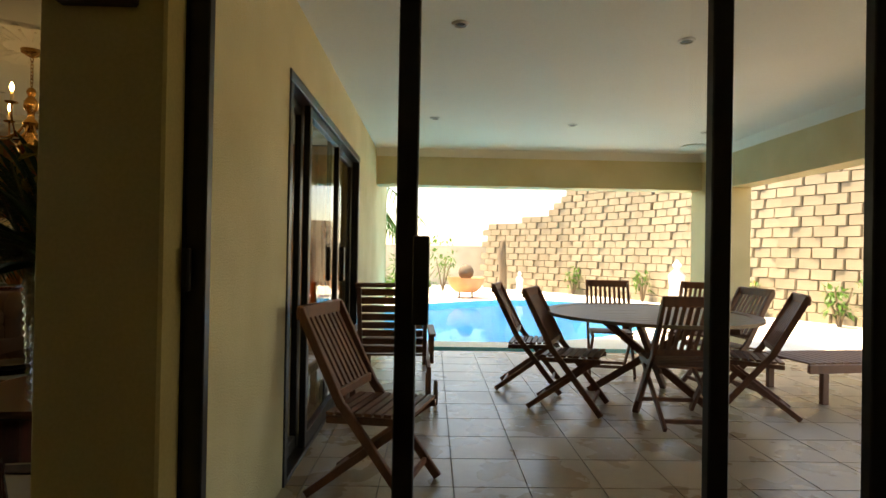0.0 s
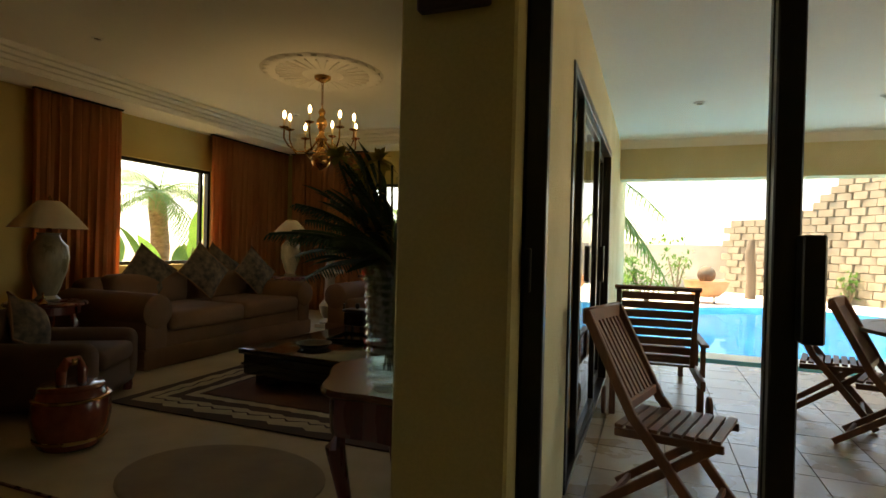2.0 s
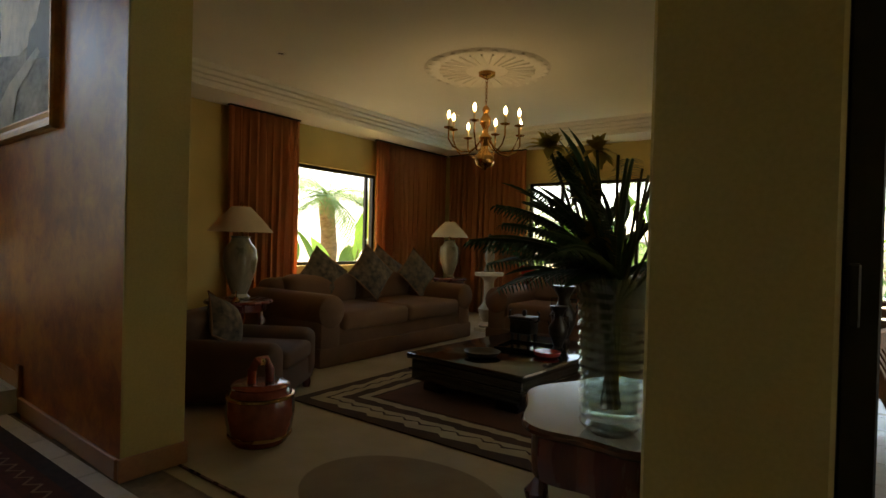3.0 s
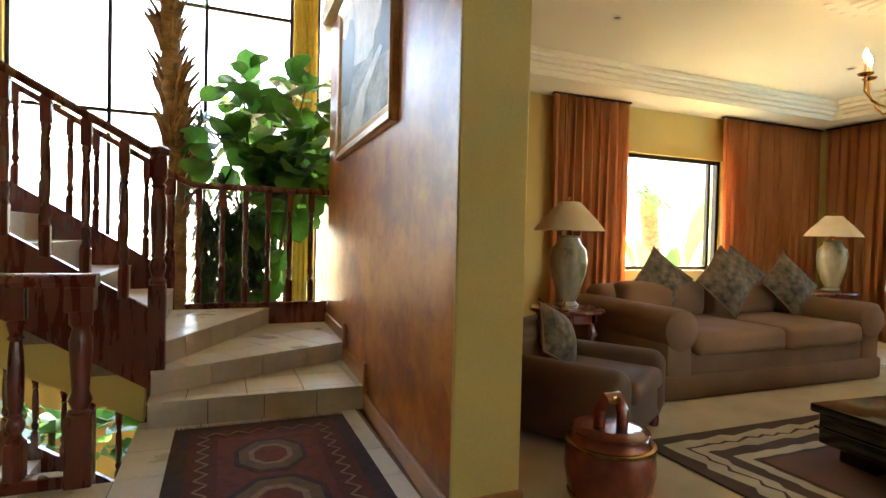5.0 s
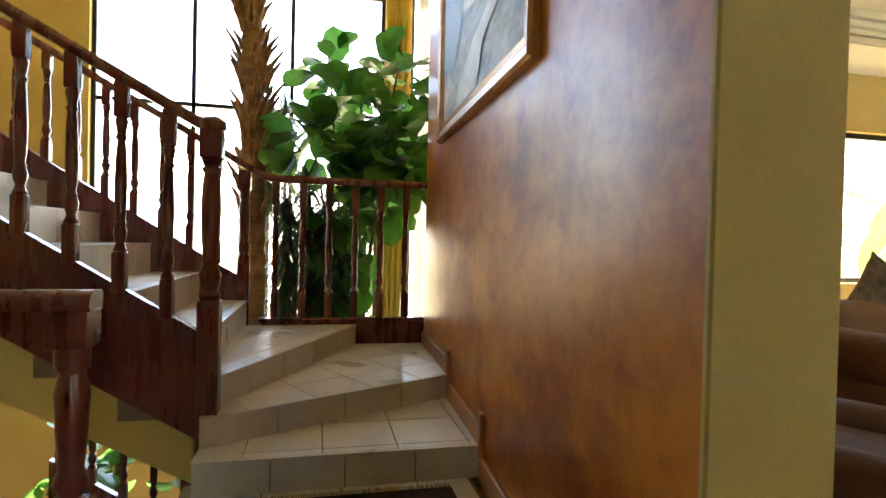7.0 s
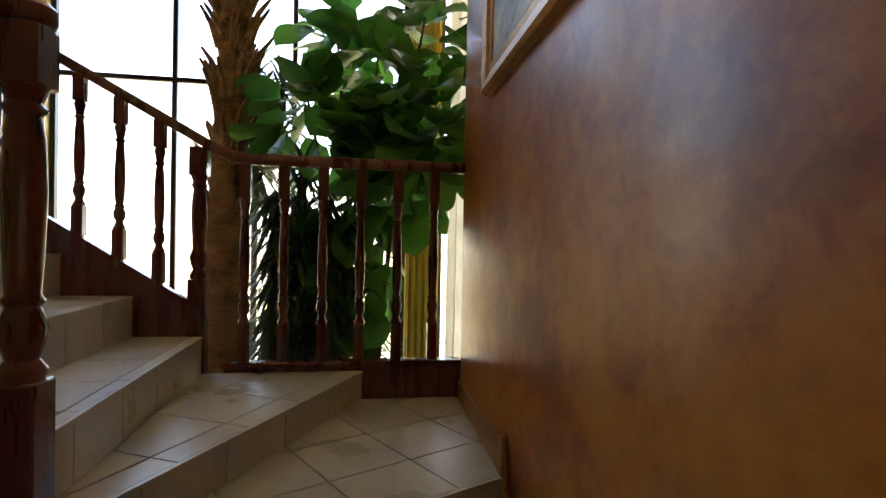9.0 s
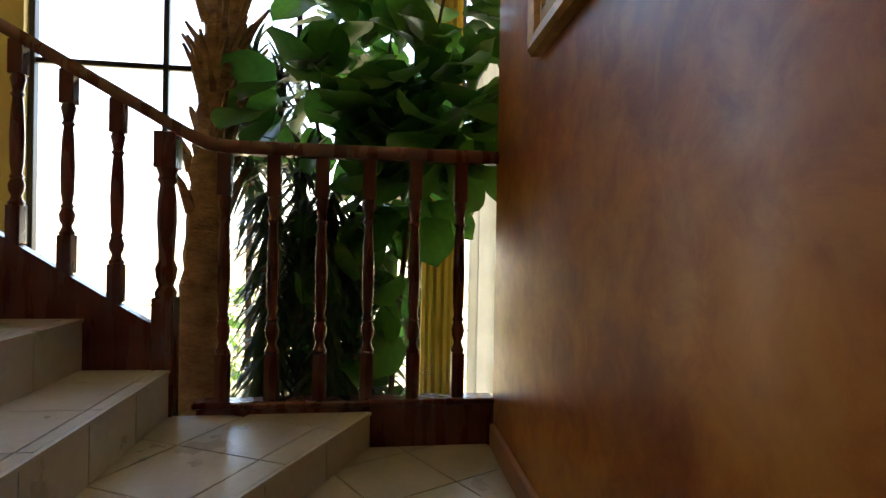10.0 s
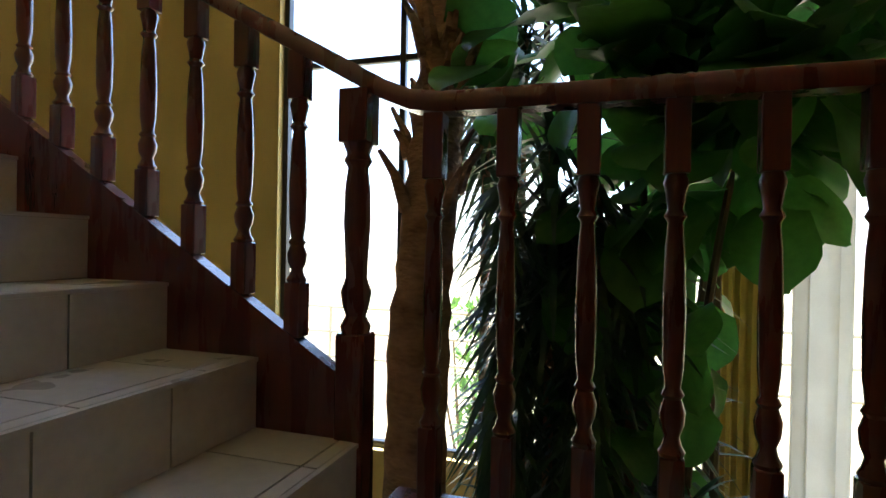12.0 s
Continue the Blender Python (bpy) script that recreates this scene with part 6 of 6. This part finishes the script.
shrub("garden_shrub", "leafy green shrub beyond the pool", -0.45, 14.6, -0.05, 0.9, 1.1, 1, count=700)
shrub("garden_shrub", "leafy shrub with red blossoms beyond the pool", -1.75, 13.9, -0.05, 0.9, 1.15, 2, count=700, blossoms=M_FLOWERS)
shrub("garden_shrub", "leafy green shrub beyond the pool", -3.3, 15.0, -0.05, 1.1, 1.2, 3)
shrub("garden_shrub", "low yellow-green shrub at the terrace edge", -1.2, 13.9, -0.05, 0.7, 0.6, 4, M_BANANA)
shrub("wall_shrub", "sparse shrub growing at the block wall", 4.45, 17.0, -0.05, 0.35, 0.9, 5, count=160)
shrub("wall_shrub", "sparse shrub growing at the block wall", 5.75, 14.7, -0.05, 0.3, 0.95, 6, count=150)
shrub("wall_shrub", "sparse shrub growing at the block wall", 7.55, 9.9, -0.05, 0.4, 1.0, 7, count=190)
shrub("wall_shrub", "shrub with yellow flowers at the block wall", 6.9, 11.6, -0.05, 0.35, 0.9, 9, count=190, blossoms=M_PETAL)
shrub("garden_shrub", "feathery green shrub by the grey wall", 0.35, 17.6, -0.05, 0.5, 1.5, 10, count=260)
tagged(link("garden_wall", bbox((-9.0, 21.0, -0.3), (2.2, 21.3, 1.5), bevel=0.02), M_GREYWALL), "plain grey rendered garden wall", "wall", kind="structure")
shrub("hedge_shrub", "distant bushes above the grey wall", 0.4, 23.2, -0.05, 1.6, 2.0, 12, count=500, leaf=0.16)


def palm_tree(name, label, x, y, z, h, seed, fl=2.0, n=26, trunk=0.16, material=M_BUSH, leaflets=24):
    rnd = random.Random(seed)
    t = thing(name, label, "palm tree", pose(x, y, z))
    path = [(0.05 * math.sin(i), 0.04 * math.cos(i * 1.3), h * i / 12) for i in range(13)]
    part("trunk", tube(bmesh.new(), path, [trunk * (1.15 - 0.3 * i / 12) * (1 + 0.06 * (i % 2)) for i in range(13)], 12), M_BARK, t)
    for i in range(n):
        a, e = 2.4 * i, rnd.uniform(-0.5, 1.2)
        b = bmesh.new()
        frond(b, (0, 0, h), (math.cos(a) * math.cos(e), math.sin(a) * math.cos(e), math.sin(e)), fl * rnd.uniform(0.8, 1.1), rnd, 0.55, leaflets, 0.035, fl * 0.24)
        part("frond", b, material, t, smooth=False)
    return t


palm_tree("garden_palm", "palm with hanging fronds beside the patio", -1.75, 10.2, -0.06, 2.75, 31, 2.0, 30)
palm_tree("garden_palm", "palm tree outside the lounge window", -11.2, 9.6, LOW - 0.12, 5.2, 32, 1.7, 24, 0.22)
palm_tree("garden_palm", "green palm outside the garden window", -5.2, 10.9, -0.06, 1.4, 33, 1.9, 26, 0.14, M_BANANA)
palm_tree("garden_palm", "green palm outside the garden window", -3.9, 11.3, -0.06, 1.0, 34, 1.6, 22, 0.12, M_BANANA)


def strelitzia(x, y, z, seed, count=13, top=2.2):
    rnd = random.Random(seed)
    s = thing("strelitzia", "large-leaved green strelitzia outside the lounge", "plant", pose(x, y, z))
    me = leaf_mesh("leaf", 0.95, 0.34, M_BANANA, 0.35, 0.2, 7)
    for i in range(count):
        a, e = rnd.uniform(0, 6.28), rnd.uniform(0.7, 1.4)
        d = Vector((math.cos(a) * math.cos(e), math.sin(a) * math.cos(e), math.sin(e)))
        l = top * rnd.uniform(0.6, 1.0)
        part("stalk", tube(bmesh.new(), [(0, 0, 0), d * l * 0.5, d * l], [0.03, 0.022, 0.014], 6), M_STEM, s)
        put_leaf(me, d * l, d + Vector((0, 0, -0.1)), rnd.uniform(0.8, 1.2), s, rnd)
    return s


strelitzia(-9.4, 7.6, LOW - 0.12, 41, 16, 4.3)
strelitzia(-9.9, 9.2, LOW - 0.12, 42, 16, 4.2)
strelitzia(-3.2, 10.6, -0.06, 43, 14, 1.7)
strelitzia(-4.9, 10.2, -0.06, 44, 14, 1.5)
shrub("garden_shrub", "leafy green shrub outside the lounge window", -9.3, 9.2, LOW - 0.12, 1.0, 4.0, 45, count=700, leaf=0.16)

# view from the stairwell window
shrub("garden_shrub", "yellow-green shrub beyond the stairwell window", -15.0, -1.7, LOW - 0.12, 0.9, 3.4, 51, M_BANANA, 600, leaf=0.16)
rail = thing("terrace_railing", "dark metal terrace railing outside the stairwell", "railing", pose(-13.5, -2.0, LOW - 0.12))
for z in (2.3, 2.7, 3.1):
    part("rail", tube(bmesh.new(), [(0, -6, z), (0, 6, z)], 0.025, 6), M_GREYWALL, rail)
for i in range(9):
    part("post", tube(bmesh.new(), [(0, -6 + 1.5 * i, 0), (0, -6 + 1.5 * i, 3.1)], 0.03, 6), M_GREYWALL, rail)
# far hillside; its haze comes from the paled material, not from the air
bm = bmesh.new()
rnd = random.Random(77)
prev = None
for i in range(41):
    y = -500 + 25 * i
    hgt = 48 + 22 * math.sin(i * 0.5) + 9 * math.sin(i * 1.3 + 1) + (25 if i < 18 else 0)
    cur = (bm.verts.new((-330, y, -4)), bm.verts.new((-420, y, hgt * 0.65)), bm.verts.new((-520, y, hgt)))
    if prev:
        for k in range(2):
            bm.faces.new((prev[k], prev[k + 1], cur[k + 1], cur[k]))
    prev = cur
tagged(link("backdrop_hill", bm, M_HILL, smooth=True), "bare hillside across the valley with haze mixed into its colour", "hill", kind="structure")

# ---- block retaining wall ----
LINE = [Vector((9.6, 7.3)), Vector((7.35, 11.2)), Vector((6.0, 15.1)), Vector((4.4, 17.5)), Vector((1.9, 19.9))]
seg = [(a, b, (b - a).length) for a, b in zip(LINE, LINE[1:])]
TOTAL = sum(s[2] for s in seg)
retain = structure(new("wall_retaining"), "sand-coloured split-face block retaining wall", "retaining wall")
BW, BH = 0.42, 0.215


def along(s):
    for a, b, l in seg:
        if s <= l:
            d = (b - a).normalized()
            return a + d * s, d
        s -= l
    d = (seg[-1][1] - seg[-1][0]).normalized()
    return seg[-1][1] + d * s, d


def wall_top(x):
    """Full height by the pool, stepping down and then sloping off towards the garden."""
    if x > 4.1:
        return 3.4
    return 2.55 + 1.7 * (x - 3.6) if x > 3.6 else 2.55 - 0.15 * (3.6 - x)


def block_verts(w, h, d):
    f, k = 0.010, 0.022
    front = [(-w / 2 + k, -d / 2, f), (w / 2 - k, -d / 2, f), (w / 2 - k, -d / 2 + 0.02, h - f), (-w / 2 + k, -d / 2 + 0.02, h - f)]
    mid = [(-w / 2, -d / 2 + 0.06, 0), (w / 2, -d / 2 + 0.06, 0), (w / 2, -d / 2 + 0.06, h), (-w / 2, -d / 2 + 0.06, h)]
    back = [(x, d / 2, z) for x, _, z in mid]
    return front + mid + back, [(0, 1, 2, 3), (0, 4, 5, 1), (1, 5, 6, 2), (2, 6, 7, 3), (3, 7, 4, 0), (4, 8, 9, 5), (5, 9, 10, 6), (6, 10, 11, 7), (7, 11, 8, 4)]


bv, bf = block_verts(BW - 0.006, BH - 0.003, 0.28)
me_blk = bpy.data.meshes.new("block")
me_blk.from_pydata(bv, [], bf)
me_blk.materials.append(M_BLOCK)
far_v, far_f = [], []
rnd = random.Random(9)
single = 0
rows_n = 16
for r in range(rows_n):
    s = 0.25 * (r % 2)
    while s < TOTAL:
        p, d = along(s)
        top = wall_top(p.x)
        z = -0.06 + r * BH
        if z + BH <= top + 0.05:
            nrm = Vector((d.y, -d.x))
            if nrm.dot(Vector((-1, -0.5))) < 0:
                nrm = -nrm
            p = p - nrm * (0.025 * r) + nrm * (0.02 if (r + int(s / BW)) % 2 else -0.01) + nrm * rnd.uniform(-0.008, 0.008)
            m = Matrix.Translation((p.x, p.y, z)) @ Matrix.Rotation(math.atan2(nrm.y, nrm.x) + math.pi / 2 + rnd.uniform(-0.02, 0.02), 4, "Z")
            if s < 9.0 and single < 300:
                o = new("block", me_blk)
                o.matrix_world = m
                o.parent = retain
                single += 1
            else:
                b0 = len(far_v)
                far_v += [tuple(m @ Vector(v)) for v in bv]
                far_f += [tuple(b0 + i for i in f) for f in bf]
        s += BW
me_far = bpy.data.meshes.new("far_blocks")
me_far.from_pydata(far_v, [], far_f)
me_far.materials.append(M_BLOCK)
o = new("far_blocks", me_far)
o.parent = retain
tagged(o, "sand-coloured blocks", kind="stuff")
bm = bmesh.new()
for i, (a, b, l) in enumerate(seg):
    d = (b - a).normalized()
    nrm = Vector((d.y, -d.x))
    if nrm.dot(Vector((-1, -0.5))) < 0:
        nrm = -nrm
    q = [a - nrm * 0.36, b - nrm * 0.36, b - nrm * 1.2, a - nrm * 1.2]
    prism(bm, [tuple(v) for v in q], -0.3, 3.2 if i < 3 else 2.15)
part("earth_backing", bm, M_BACKFILL, retain, smooth=False)

# ---- floor tiles ----
ph = bpy.data.objects["floor_patio"]
tile_poly([(-0.75, 1.66), (3.55, 1.66), (3.55, 6.75), (-0.75, 6.75)], 0.0, 0.39, 0, -0.75 + 0.1, 1.66, M_TILE, ph, thick=0.007)
tile_poly([(3.55, 1.66), (6.6, 1.66), (6.6, 6.75), (3.55, 6.75)], 0.0, 0.39, 0, -0.65, 1.66, M_TILE, ph, thick=0.007)
fh = bpy.data.objects["floor_hall"]
tile_poly([(-4.5, -0.6), (-0.9, -0.6), (-0.9, 1.475), (-4.5, 1.475)], 0.0, 0.36, 0, -4.5, 0.14, M_STAIRTILE, fh, thick=0.007)
fl = bpy.data.objects["floor_landing"]
tile_poly([(-5.35, 0.14), (-4.5, 0.14), (-4.5, 1.475), (-5.35, 1.475)], 0.0, 0.36, 0, -4.5, 0.14, M_STAIRTILE, fl, thick=0.007)
